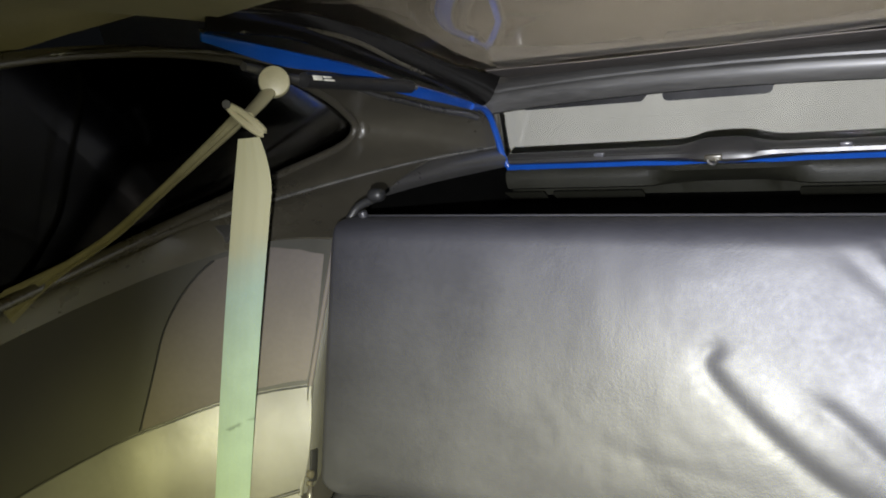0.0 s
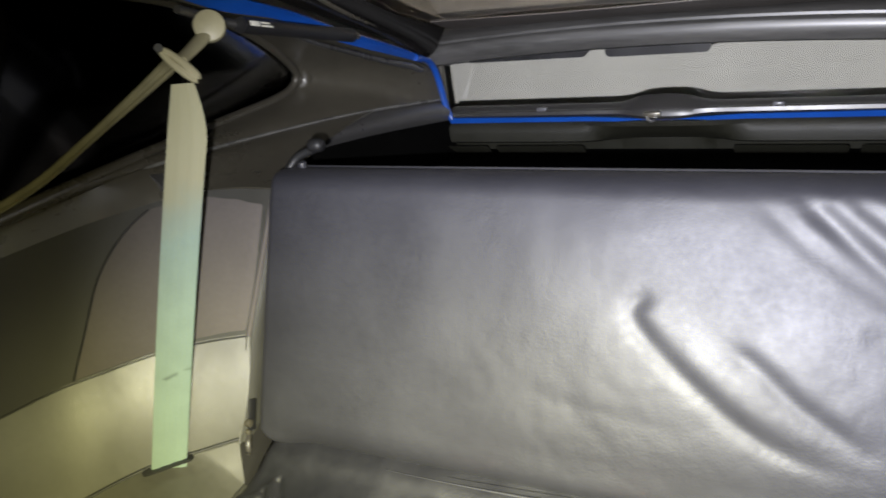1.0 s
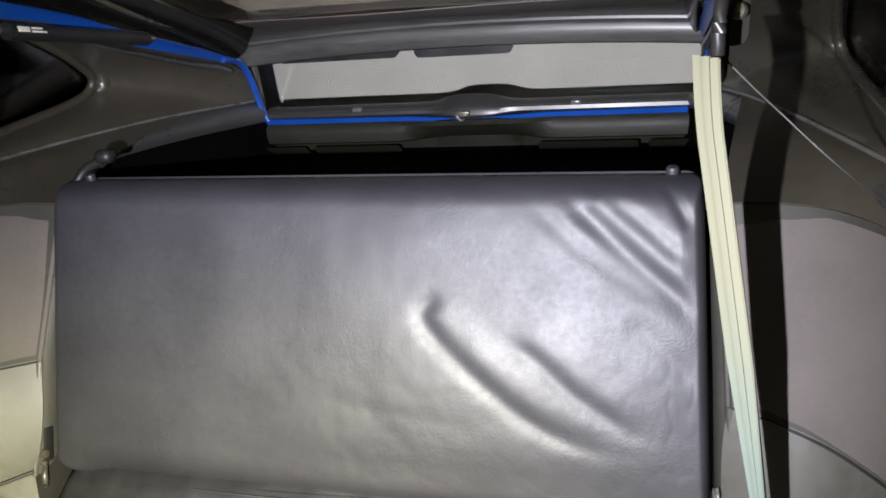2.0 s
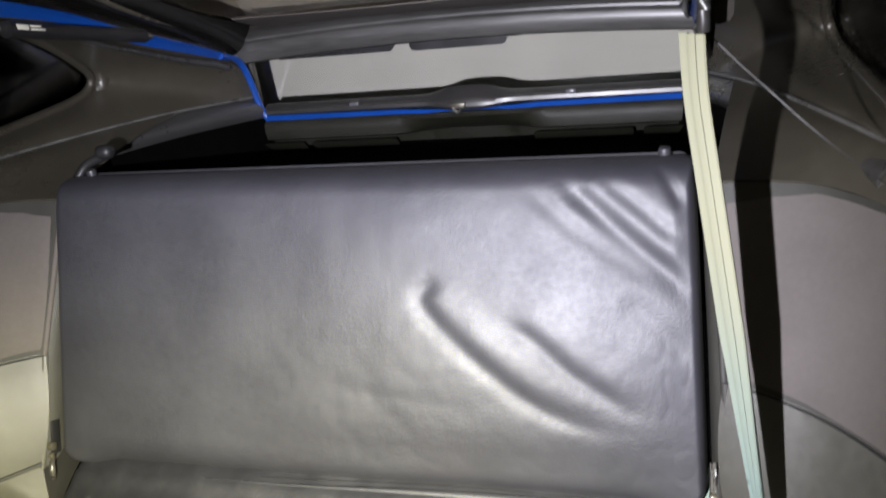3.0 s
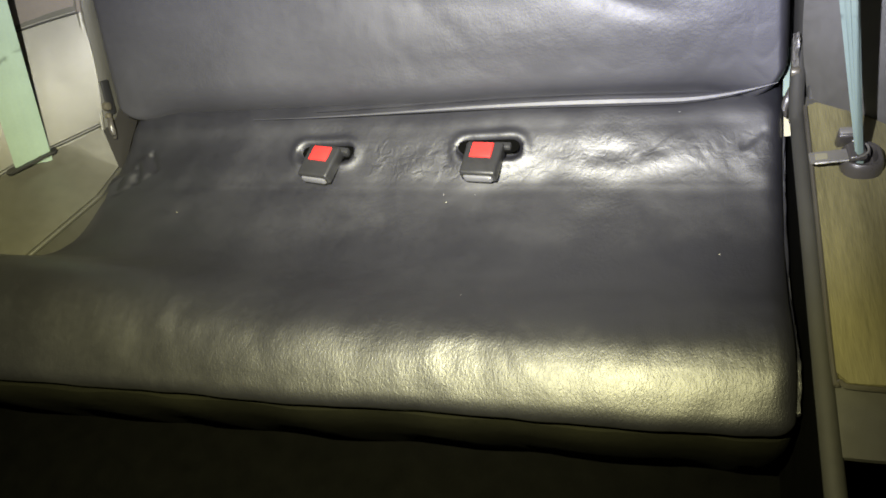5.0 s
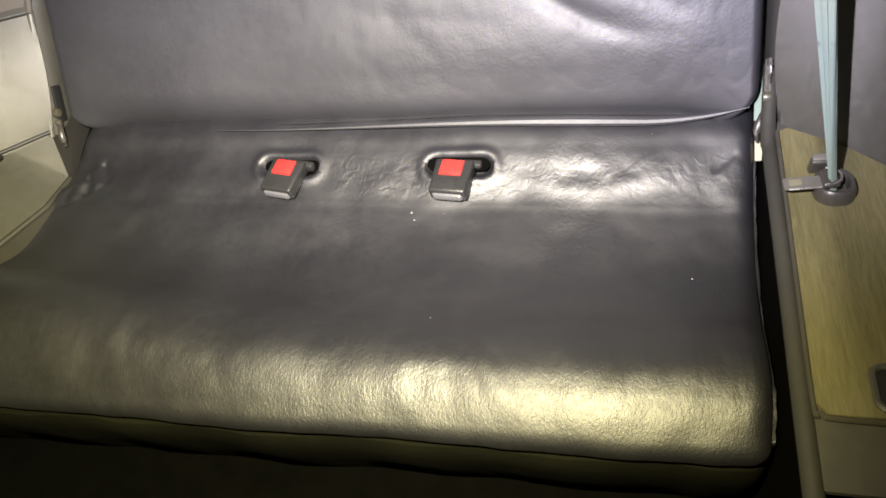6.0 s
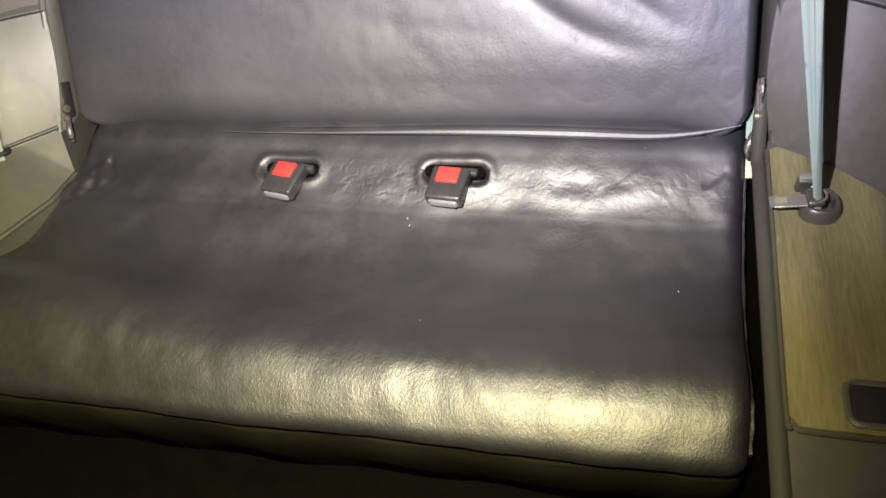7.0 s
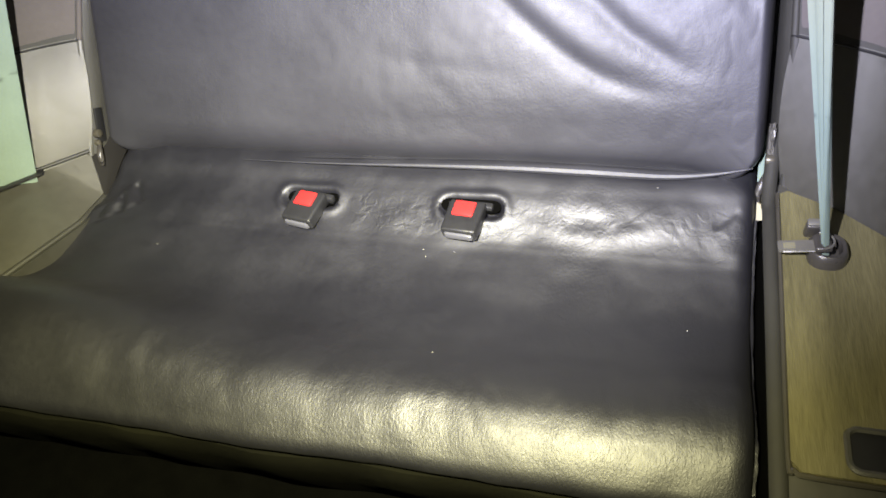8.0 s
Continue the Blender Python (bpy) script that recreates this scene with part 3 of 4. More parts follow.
part("sill_panel", sheet(panel_rows, thick=0.003), SILLPANEL, sill, "olive-grey plastic panel under the sill")
for x in (-0.235, 0.237):
    part("clip", block(0.022, 0.012, 0.010, Matrix.Translation((x, 0.806, 0.558)), 0.003), GREYTIP, sill)
for x0, x1 in ((-0.46, -0.36), (-0.34, -0.14), (0.16, 0.36), (0.38, 0.46)):
    part("cover_panel", prism(round_rect(x0, 0.0, x1, 0.05, 0.008), 0.005, lambda u, v, w: Vector((u, 0.80 - 0.5 * v - w, 0.462 + 0.5 * v))), SILLPANEL, sill, "black rounded cover panel")

latch = thing("latch_striker", "small bright steel lock striker on the rear sill", "latch")
plate = part("plate", block(0.034, 0.012, 0.012, Matrix.Translation((0.004, 0.782, 0.549)), 0.003), CHROME, latch)
loop = [Vector((0.004 + 0.009 * math.cos(a), 0.775, 0.548 - 0.011 * math.sin(a))) for a in np.linspace(0, math.pi, 12)]
part("loop", tube(loop, 0.003, 8), STEEL, plate)

# lower glass with its black bar and tabs
window = thing("window_3", "upright lower tailgate glass under a glossy black crossbar", kind="structure")
pane = part("pane", block(0.96, 0.004, 0.17, Matrix.Translation((0, 0.845, 0.645)), 0), CLEAR, window)
pane.visible_shadow = False
bar_rows = []
for y, z in ((0.845, 0.670), (0.822, 0.671), (0.811, 0.676), (0.807, 0.685), (0.8065, 0.703), (0.809, 0.711), (0.8075, 0.717), (0.802, 0.721), (0.8025, 0.726), (0.809, 0.732), (0.825, 0.737), (0.86, 0.744)):
    bar_rows.append([Vector((x, y - 0.03 * (x / 0.48) ** 2, z + 0.012 * (1 - (x / 0.48) ** 2) - 0.006)) for x in np.linspace(-0.49, 0.49, 50)])
crossbar = part("crossbar", sheet(bar_rows, thick=0.004), BARPAINT, window, "glossy black crossbar with worn paint")
part("tab", prism([(-0.40, 0.0), (-0.14, 0.0), (-0.115, 0.025), (-0.40, 0.025)], 0.012, lambda u, v, w: Vector((u, 0.825 + w, 0.662 + v))), BLACK, crossbar, "black plastic tab")
part("tab", prism(round_rect(-0.095, 0.0, 0.112, 0.04, 0.012), 0.014, lambda u, v, w: Vector((u, 0.822 + w, 0.66 + v))), BLACK, crossbar, "black plastic tab")
for side in (-1, 1):
    part("window_frame", block(0.03, 0.02, 0.15, Matrix.Translation((0.489 if side > 0 else -0.488, 0.84, 0.635)), 0.006), DARKTRIM, window)
fillet = [(0.474, 0.674), (0.45, 0.674)] + [(0.454 + 0.02 * math.sin(a), 0.646 + 0.02 * math.cos(a)) for a in np.linspace(0, math.pi / 2, 8)]
part("window_frame", prism(fillet, 0.014, lambda u, v, w: Vector((u, 0.828 + w, v))), DARKTRIM, window, "rounded corner of the frame")

hatch = thing("window_4", "dark sloping tailgate glass above the luggage space", kind="structure")
slope = [[Vector((x, y, z)) for x in np.linspace(-0.47, 0.47, 12)] for y, z in ((0.0, 1.015), (0.2, 0.975), (0.4, 0.905), (0.6, 0.82), (0.84, 0.742))]
part("pane", sheet(slope, thick=0.004), BROWN, hatch).visible_shadow = False
# a brown strip under the pane paints the lower window's reflection
border = [[Vector((x, y + 0.006 * math.sin(11 * x) * k, z - 0.007)) for x in np.linspace(-0.43, 0.43, 40)] for y, z, k in ((0.715, 0.783, 1.0), (0.77, 0.7645, 0.0), (0.825, 0.747, 0.0))]
part("reflected_strip", sheet(border, thick=0.002), REFLECTION, hatch, "brown strip painted as the lower window's reflection")
for side in (-1, 1):
    inner = curve(mirrored([(0.444, 0.0, 1.008), (0.442, 0.2, 0.968), (0.44, 0.4, 0.898), (0.44, 0.6, 0.813), (0.44, 0.8, 0.748)], side), 30)
    outer = curve(mirrored([(0.462, 0.0, 0.984), (0.457, 0.15, 0.948), (0.455, 0.30, 0.886), (0.455, 0.60, 0.764), (0.462, 0.74, 0.70)], side), 30)
    part("hatch_frame", sheet(loft(inner, outer, 5, 0.012, Vector((0, 0, -1))), thick=0.004), SMOKED, hatch, "smoked glossy edge of the tailgate glass")
    part("glass_edge", tube([p + Vector((0, -0.002, -0.004)) for p in inner], 0.003, 8), PALE_EDGE, hatch, "pale ground edge of the glass")
    bolt_at = Vector((side * 0.462, 0.628, 0.772))
    part("hinge_bolt", disc(0.008, 0.012, Matrix.Translation(bolt_at) @ pose(0, 0, 0, 0, 70 * -side, 0)), STEEL, hatch, "bright bolt head")


# ---- rear seat ----
BASE, ALONG, OUT = Vector((0, -0.05, 0.30)), Vector((0, 0.423, 0.906)), Vector((0, -0.906, 0.423))
THICK = 0.088
# folds in the cover: points (across, up), depth, half width
FOLDS = [
    ([(0.136, 0.282), (0.127, 0.266), (0.117, 0.247), (0.138, 0.217), (0.177, 0.181), (0.223, 0.144), (0.263, 0.118), (0.315, 0.098), (0.37, 0.09)], 0.0027, 0.0088),
    ([(0.215, 0.228), (0.261, 0.196), (0.294, 0.167), (0.335, 0.139), (0.385, 0.112)], 0.0022, 0.0085),
    ([(0.25, 0.39), (0.287, 0.351), (0.332, 0.317), (0.376, 0.287), (0.44, 0.245)], 0.0017, 0.009),
    ([(0.28, 0.402), (0.331, 0.356), (0.368, 0.322), (0.405, 0.29), (0.47, 0.232)], 0.0046, 0.0105),
    ([(0.335, 0.395), (0.373, 0.366), (0.403, 0.339), (0.428, 0.317)], 0.0022, 0.008),
    ([(0.40, 0.412), (0.418, 0.382), (0.432, 0.355)], 0.0024, 0.006),
    ([(0.36, 0.255), (0.408, 0.214), (0.445, 0.17)], 0.0012, 0.011),
    ([(-0.026, 0.148), (0.022, 0.131), (0.082, 0.123), (0.133, 0.117), (0.20, 0.10)], 0.0003, 0.007),
    ([(0.038, 0.138), (0.068, 0.103), (0.11, 0.07)], 0.0004, 0.007),
    ([(-0.006, 0.09), (0.023, 0.065), (0.033, 0.03)], 0.0004, 0.007),
    ([(-0.103, 0.185), (-0.078, 0.155), (-0.063, 0.122)], 0.0002, 0.007),
]


def fold_height(folds, x, v, wide=1.0):
    """Height of all folds at the points x, v: a valley with a softer ridge on its upper side."""
    out = np.zeros_like(x)
    for pts, depth, half in folds:
        half = half * wide
        c = np.array([(p.x, p.y) for p in curve([(a, b, 0) for a, b in pts], 40)])
        d = np.stack([x, v], -1)[..., None, :] - c
        dist = (d ** 2).sum(-1)
        k = dist.argmin(-1)
        tangent = np.gradient(c, axis=0)
        tangent /= np.linalg.norm(tangent, axis=1)[:, None]
        near = np.take_along_axis(d, k[..., None, None], -2)[..., 0, :]
        t = tangent[k]
        s = t[..., 0] * near[..., 1] - t[..., 1] * near[..., 0]
        beyond = np.abs((t * near).sum(-1))
        along = k / 39
        fade = np.clip(along / 0.15, 0.0, 1) * np.clip((1 - along) / 0.22, 0, 1) * np.exp(-(beyond / half) ** 2)
        out += depth * fade * (-np.exp(-(s / half) ** 2) + 0.6 * np.exp(-((s - 2.3 * half) / (1.8 * half)) ** 2))
    return out


def wobble(x, v, scale, seed):
    return np.array([[noise.noise(Vector((a * scale, b * scale, seed))) for a, b in zip(ra, rb)] for ra, rb in zip(x, v)])


def seat_back():
    seat = thing("folding_rear_seat", "grey vinyl folding rear bench back with creased cover", "seat")
    nx, nv = 230, 120
    V0, V1 = -0.012, 0.424
    u = np.sin(np.linspace(-1, 1, nx) * math.pi / 2 * 0.93) / math.sin(math.pi / 2 * 0.93)
    w = np.linspace(0, 1, nv)
    U, W = np.meshgrid(u, w)
    W = 0.5 - 0.5 * np.cos(W * math.pi * 0.92 + 0.04 * math.pi)
    W = (W - W.min()) / (W.max() - W.min())
    V = V0 + (V1 - V0) * W
    half = np.where(U < 0, 0.463 - 0.006 * W, 0.463 - 0.016 * W)
    X = U * half
    # rounded corners of the outline
    for sx in (-1, 1):
        for vc, r, up in ((V0, 0.05, -1), (V1, 0.02, 1)):
            cx, cv = sx * (half - r), vc - up * r
            inside = (sx * (X - cx) > 0) & (up * (V - cv) > 0)
            dx, dv = sx * (X - cx), up * (V - cv)
            m = np.maximum(dx, dv)
            g = np.sqrt(dx ** 2 + dv ** 2) + 1e-9
            X = np.where(inside, cx + sx * dx * m / g, X)
            V = np.where(inside, cv + up * dv * m / g, V)
    ex = half - np.abs(X)
    ev = np.minimum(V - V0, V1 - V)
    e = np.minimum(ex, ev)
    for sx in (-1, 1):
        for vc, rc, up in ((V0, 0.05, -1), (V1, 0.02, 1)):
            dx, dv = sx * X - (half - rc), up * (V - vc) + rc
            e = np.where((dx > 0) & (dv > 0), rc - np.hypot(dx, dv), e)
    e = e.clip(0)

    def drop_off(q):
        return 1 - (1 - (1 - np.clip(q, 0, 1)) ** 2.4) ** (1 / 2.4)
    fall = np.maximum((drop_off((V1 - V) / 0.045) ** 3 + drop_off(ex / np.where(X > 0, 0.016, 0.03)) ** 3) ** (1 / 3), drop_off(e / np.where(X > 0, 0.013, 0.02)))
    near = np.clip(ex / 0.12, 0, 1)
    roll = (1 - (1 - (1 - np.clip((V - V0) / 0.065, 0, 1)) ** 2.4) ** (1 / 2.4)) * near * near * (3 - 2 * near)
    prof = 1 - np.minimum((fall ** 3 + roll ** 3) ** (1 / 3), 1.0)
    inner = np.clip(e / 0.03, 0, 1)
    H = -THICK + THICK * prof + 0.014 * (1 - ((X - 0.08) / 0.55) ** 2) * np.sin(math.pi * np.clip(W, 0, 1)) - 0.006
    H -= 0.007 * np.clip(1 - (V1 - V) / 0.085, 0, 1) ** 2 + np.where(X > 0, 0.0005, 0.003) * np.clip(1 - ex / 0.06, 0, 1) ** 2
    H += inner * 1.55 * fold_height(FOLDS, X, V, 1.3)
    H += inner * (0.0022 * wobble(X, V, 9, 1.0) + 0.00045 * wobble(X, V, 34, 5.0) * (0.3 + 0.7 * np.clip((X + 0.2) / 0.3, 0, 1)))
    crinkle = np.exp(-(wobble(X * 1.6, V, 26, 21.0) / 0.09) ** 2)
    H -= inner * 0.00035 * crinkle * np.clip((X + 0.22) / 0.2, 0, 1) * np.clip((0.26 - V) / 0.1, 0, 1)
    H -= 0.007 * np.clip((X + 0.25) / 0.25, 0, 1) * near * np.exp(-((V - 0.038) / 0.03) ** 2)
    H += 0.003 * np.sin(math.pi * np.clip((X + 0.12) / 0.3, 0, 1)) * np.exp(-((V - 0.02) / 0.03) ** 2)
    rows = [[BASE + Vector((X[j, i], 0, 0)) + ALONG * V[j, i] + OUT * H[j, i] for i in range(nx)] for j in range(nv)]
    cover = part("cover", sheet(rows), VINYL, seat)
    edge = [(j, 0) for j in range(nv)] + [(nv - 1, i) for i in range(1, nx)] + [(j, nx - 1) for j in range(nv - 2, -1, -1)] + [(0, i) for i in range(nx - 2, 0, -1)]
    rim = [BASE + Vector((X[j, i], 0, 0)) + ALONG * V[j, i] - OUT * (THICK + 0.006) for j, i in edge]
    part("board", sheet([[p + OUT * 0.006 for p in rim], rim, [q - OUT * 0.01 for q in rim], [(q - OUT * 0.01).lerp(BASE + ALONG * 0.2 - OUT * (THICK + 0.012), 0.95) for q in rim]], closed=True), CARPET_SHADE, seat, "black carpeted back board")
    part("piping", tube([p + OUT * 0.010 for p in rim] + [rim[0] + OUT * 0.010], 0.0032, 6), PIPING, cover, "welted edge seam")
    hem = [BASE + Vector((x, 0, 0)) + ALONG * (V0 + 0.007 + 0.003 * math.sin(9 * x) + 0.02 * max(0.0, (x - 0.33) / 0.12) ** 2) + OUT * (-0.020 + 0.012 * (1 - (x / 0.46) ** 2) + 0.016 * max(0.0, (x - 0.33) / 0.12) ** 2) for x in np.linspace(-0.22, 0.447, 80)]
    part("hem", tube(hem, lambda k: 0.0004 + 0.0062 * min(1.0, 1.4 * k) ** 1.5 * (1 - k ** 8), 8), VINYL, cover, "stitched hem along the lower edge")
    bm = bmesh.new()
    for i in range(150):
        x = -0.12 + 0.52 * i / 150
        p = BASE + Vector((x, 0, 0)) + ALONG * (V0 + 0.0165 + 0.004 * math.sin(9 * x)) + OUT * (-0.0165 + 0.010 * (1 - (x / 0.46) ** 2))
        bmesh.ops.create_cube(bm, size=1, matrix=Matrix.Translation(p) @ Matrix.Diagonal((0.0022, 0.0007, 0.0007, 1)))
    part("stitching", bm, PIPING, cover, "row of dark stitches along the hem")
    for x in (-0.42, 0.411):
        stud = part("stud", disc(0.0075, 0.02, Matrix.Translation((x, 0.187, 0.655)), 20, 0.003), PIPING, seat, "grey catch knob")
    part("catch", block(0.028, 0.026, 0.022, Matrix.Translation((-0.405, 0.213, 0.682)) @ pose(0, 0, 0, -20, 0, 8), 0.010, 3), RUBBER, seat, "black rounded catch behind the knob")
    part("catch_arm", tube(curve([(-0.405, 0.213, 0.678), (-0.44, 0.205, 0.665), (-0.456, 0.19, 0.645)], 12), 0.007, 10), RUBBER, seat, "black curved arm of the catch")
    return seat


seat_back()

# profile of the bench from under the backrest to its front foot: (y, z)
PROFILE = [(0.06, 0.27), (0.01, 0.293), (-0.04, 0.284), (-0.065, 0.2715), (-0.09, 0.2572), (-0.112, 0.2445), (-0.124, 0.2375), (-0.138, 0.2315), (-0.17, 0.2235), (-0.21, 0.219), (-0.26, 0.2235), (-0.305, 0.235), (-0.338, 0.2425), (-0.361, 0.2435), (-0.380, 0.238), (-0.396, 0.229), (-0.409, 0.2195), (-0.4185, 0.2105), (-0.4225, 0.201), (-0.420, 0.190), (-0.408, 0.174), (-0.375, 0.152), (-0.32, 0.11), (-0.30, 0.05)]
BENCH_FOLDS = [
    ([(-0.40, 0.085), (-0.385, 0.105), (-0.37, 0.12)], 0.004, 0.006),
    ([(-0.415, 0.105), (-0.40, 0.125), (-0.385, 0.14)], 0.004, 0.006),
    ([(-0.425, 0.125), (-0.41, 0.145), (-0.395, 0.16)], 0.003, 0.006),
    ([(0.41, 0.10), (0.425, 0.085), (0.44, 0.075)], 0.0012, 0.005),
    ([(0.17, 0.36), (0.19, 0.39), (0.20, 0.42)], 0.0008, 0.006),
    ([(0.20, 0.36), (0.22, 0.39), (0.23, 0.42)], 0.0007, 0.006),
]
SLOTS = [(-0.105, -1), (0.122, 1)]


def seat_bench():
    seat = thing("rear_bench", "grey vinyl rear bench cushion, darkened for shade, with two buckle slots", "seat")
    nx, ns = 300, 240
    line = curve([(0, y, z) for y, z in PROFILE], ns)
    way = np.concatenate([[0], np.cumsum([(b - a).length for a, b in zip(line, line[1:])])])
    u = np.sin(np.linspace(-1, 1, nx) * math.pi / 2 * 0.94) / math.sin(math.pi / 2 * 0.94)
    X = np.repeat((u * 0.455)[None], ns, 0)
    zero = way[min(range(ns), key=lambda i: abs(line[i].y) if i < 85 else 9)]
    S = np.repeat(way[:, None], nx, 1) - zero
    edge = 0.455 - np.abs(X)
    drop = 0.022 * (1 - (1 - (1 - np.clip(edge / 0.026, 0, 1)) ** 2.6) ** (1 / 2.6))
    H = fold_height(BENCH_FOLDS, X, S) * np.clip(edge / 0.02, 0, 1)
    H += 0.004 * wobble(X, S, 8, 2.0) + 0.0018 * wobble(X, S, 17, 6.0) + 0.0007 * wobble(X, S, 38, 7.0)
    flat_way = S.copy()
    S = S + 0.007 * wobble(X, S * 0, 9, 31.0) + 0.003 * wobble(X, S * 0.4, 30, 33.0)
    # a hollow and a crumpled strip between and beside the slots
    H += -0.0010 * np.exp(-((X - 0.275) / 0.022) ** 2 - ((S - 0.098) / 0.008) ** 2) + 0.0012 * np.exp(-((X - 0.27) / 0.04) ** 2 - ((S - 0.118) / 0.009) ** 2)
    H += np.clip((X - 0.1) / 0.08, 0, 1) * np.clip((0.47 - X) / 0.13, 0, 1) * (0.0006 * np.exp(-((S - 0.078) / 0.02) ** 2) - 0.0016 * np.exp(-((S - 0.128) / 0.018) ** 2))
    smooth_side = np.clip((-X - 0.0) / 0.3, 0, 1)
    H += smooth_side * (0.010 * np.exp(-((S - 0.165) / 0.05) ** 2) - 0.005 * np.exp(-((S - 0.075) / 0.03) ** 2))
    H += 0.052 * np.clip((-X + 0.03) / 0.485, 0, 1) ** 1.5 * np.exp(-((S - 0.335) / 0.052) ** 2)
    H += (0.0026 * wobble(X, S * 0.3, 15, 61.0) + 0.0012 * wobble(X, S, 34, 63.0)) * np.exp(-((S - 0.128) / 0.03) ** 2)
    strip = np.exp(-((S - 0.104) / 0.02) ** 2)
    patch = np.clip((X + 0.06) / 0.06, 0, 1) * np.clip((0.43 - X) / 0.06, 0, 1)
    lines = np.exp(-(wobble(X * 1.5, S, 42, 11.0) / 0.10) ** 2) + 0.7 * np.exp(-(wobble(X, S * 0.7, 80, 17.0) / 0.12) ** 2)
    H -= 0.0003 * lines * strip * patch
    H += (0.0013 * wobble(X, S, 24, 4.0) + 0.0003 * wobble(X, S, 75, 41.0) + 0.0002 * wobble(X, S, 120, 43.0)) * strip * patch
    S = flat_way
    lip = np.exp(-((S - 0.375) / 0.035) ** 2)
    H += lip * (0.0012 * wobble(X * 1.6, S * 0.5, 22, 51.0) + 0.0005 * wobble(X * 2.2, S * 0.6, 60, 53.0))
    for cx, _ in SLOTS:
        d = np.sqrt(np.maximum(np.abs(X - cx) - 0.028, 0) ** 2 + (S - 0.094) ** 2)
        H += 0.0030 * np.exp(-((d - 0.018) / 0.006) ** 2) - 0.014 / (1 + np.exp((d - 0.0095) / 0.0015))
    rows = []
    for j in range(ns):
        d = (line[min(j + 1, ns - 1)] - line[max(j - 1, 0)]).normalized()
        nrm = Vector((0, d.z, -d.y))
        row = [line[j] + Vector((X[j, i] + 0.05 * max(0.0, -X[j, i] / 0.455) ** 4 * (0.4 * (1 - min(1.0, max(0.0, (S[j, i] - 0.03) / 0.13))) - 4.0 * min(1.0, max(0.0, (S[j, i] - 0.12) / 0.15))), 0.011 * X[j, i] / 0.455 * min(1.0, max(0.0, (S[j, i] - 0.29) / 0.08)), 0)) + nrm * (H[j, i] - drop[j, i]) for i in range(nx)]
        rows.append(row)
    cover = part("cover", sheet(rows), BENCH_SHADED, seat)
    for side, idx in ((-1, 0), (1, nx - 1)):
        top = [r[idx] for r in rows]
        foot = [Vector((p.x, max(min(p.y, 0.05), -0.34), 0.04)) for p in top]
        part("side_panel", sheet(loft(top, foot, 4), thick=0.003), PIPING, seat, "dark vinyl side of the cushion")
        welt = [p + Vector((side * (0.0005 + 0.0008 * math.sin(31 * p.y + 0.6) + 0.0005 * math.sin(83 * p.y)), 0, 0.001 + 0.0015 * math.sin(60 * p.y))) for p in top]
        part("piping", tube(welt, lambda k: 0.0027 + 0.0005 * math.sin(90 * k), 6), BENCH_SHADED, cover, "welted edge seam")
    a = curve([(-0.479, 0.03, 0.325), (-0.480, -0.02, 0.30), (-0.480, -0.048, 0.286), (-0.470, -0.085, 0.254), (-0.457, -0.125, 0.236)], 20)
    b = curve([(-0.437, 0.03, 0.30), (-0.438, -0.02, 0.278), (-0.441, -0.05, 0.262), (-0.446, -0.085, 0.238), (-0.453, -0.122, 0.222)], 20)
    part("gusset", sheet(loft(a, b, 4, -0.006, Vector((-0.5, 0, 0.8))), thick=0.002), GUSSET, seat, "grey-brown vinyl gusset at the corner")
    # the front face of the cushion hangs from under the lip and leans back to the floor
    nose = [min((r[i] for r in rows), key=lambda p: p.y) for i in range(2, nx - 2, 5)]
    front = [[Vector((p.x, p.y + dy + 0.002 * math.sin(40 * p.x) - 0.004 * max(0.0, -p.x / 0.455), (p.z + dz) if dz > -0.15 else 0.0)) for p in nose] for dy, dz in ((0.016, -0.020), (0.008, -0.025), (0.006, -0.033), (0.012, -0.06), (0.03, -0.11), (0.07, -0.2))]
    part("valance", sheet(front, thick=0.003), VALANCE, seat, "olive front face under the lip, darkened for fading light")
    return seat, rows, way


bench, bench_rows, bench_way = seat_bench()


def bench_place(x, y):
    """Height and slope of the bench top at x, y, by the profile."""
    pts = curve([(0, a, b) for a, b in PROFILE], 150)
    k = min(range(1, 110), key=lambda i: abs(pts[i].y - y))
    d = pts[k + 1] - pts[k - 1]
    return pts[k].z, math.degrees(math.atan2(d.z, -d.y))


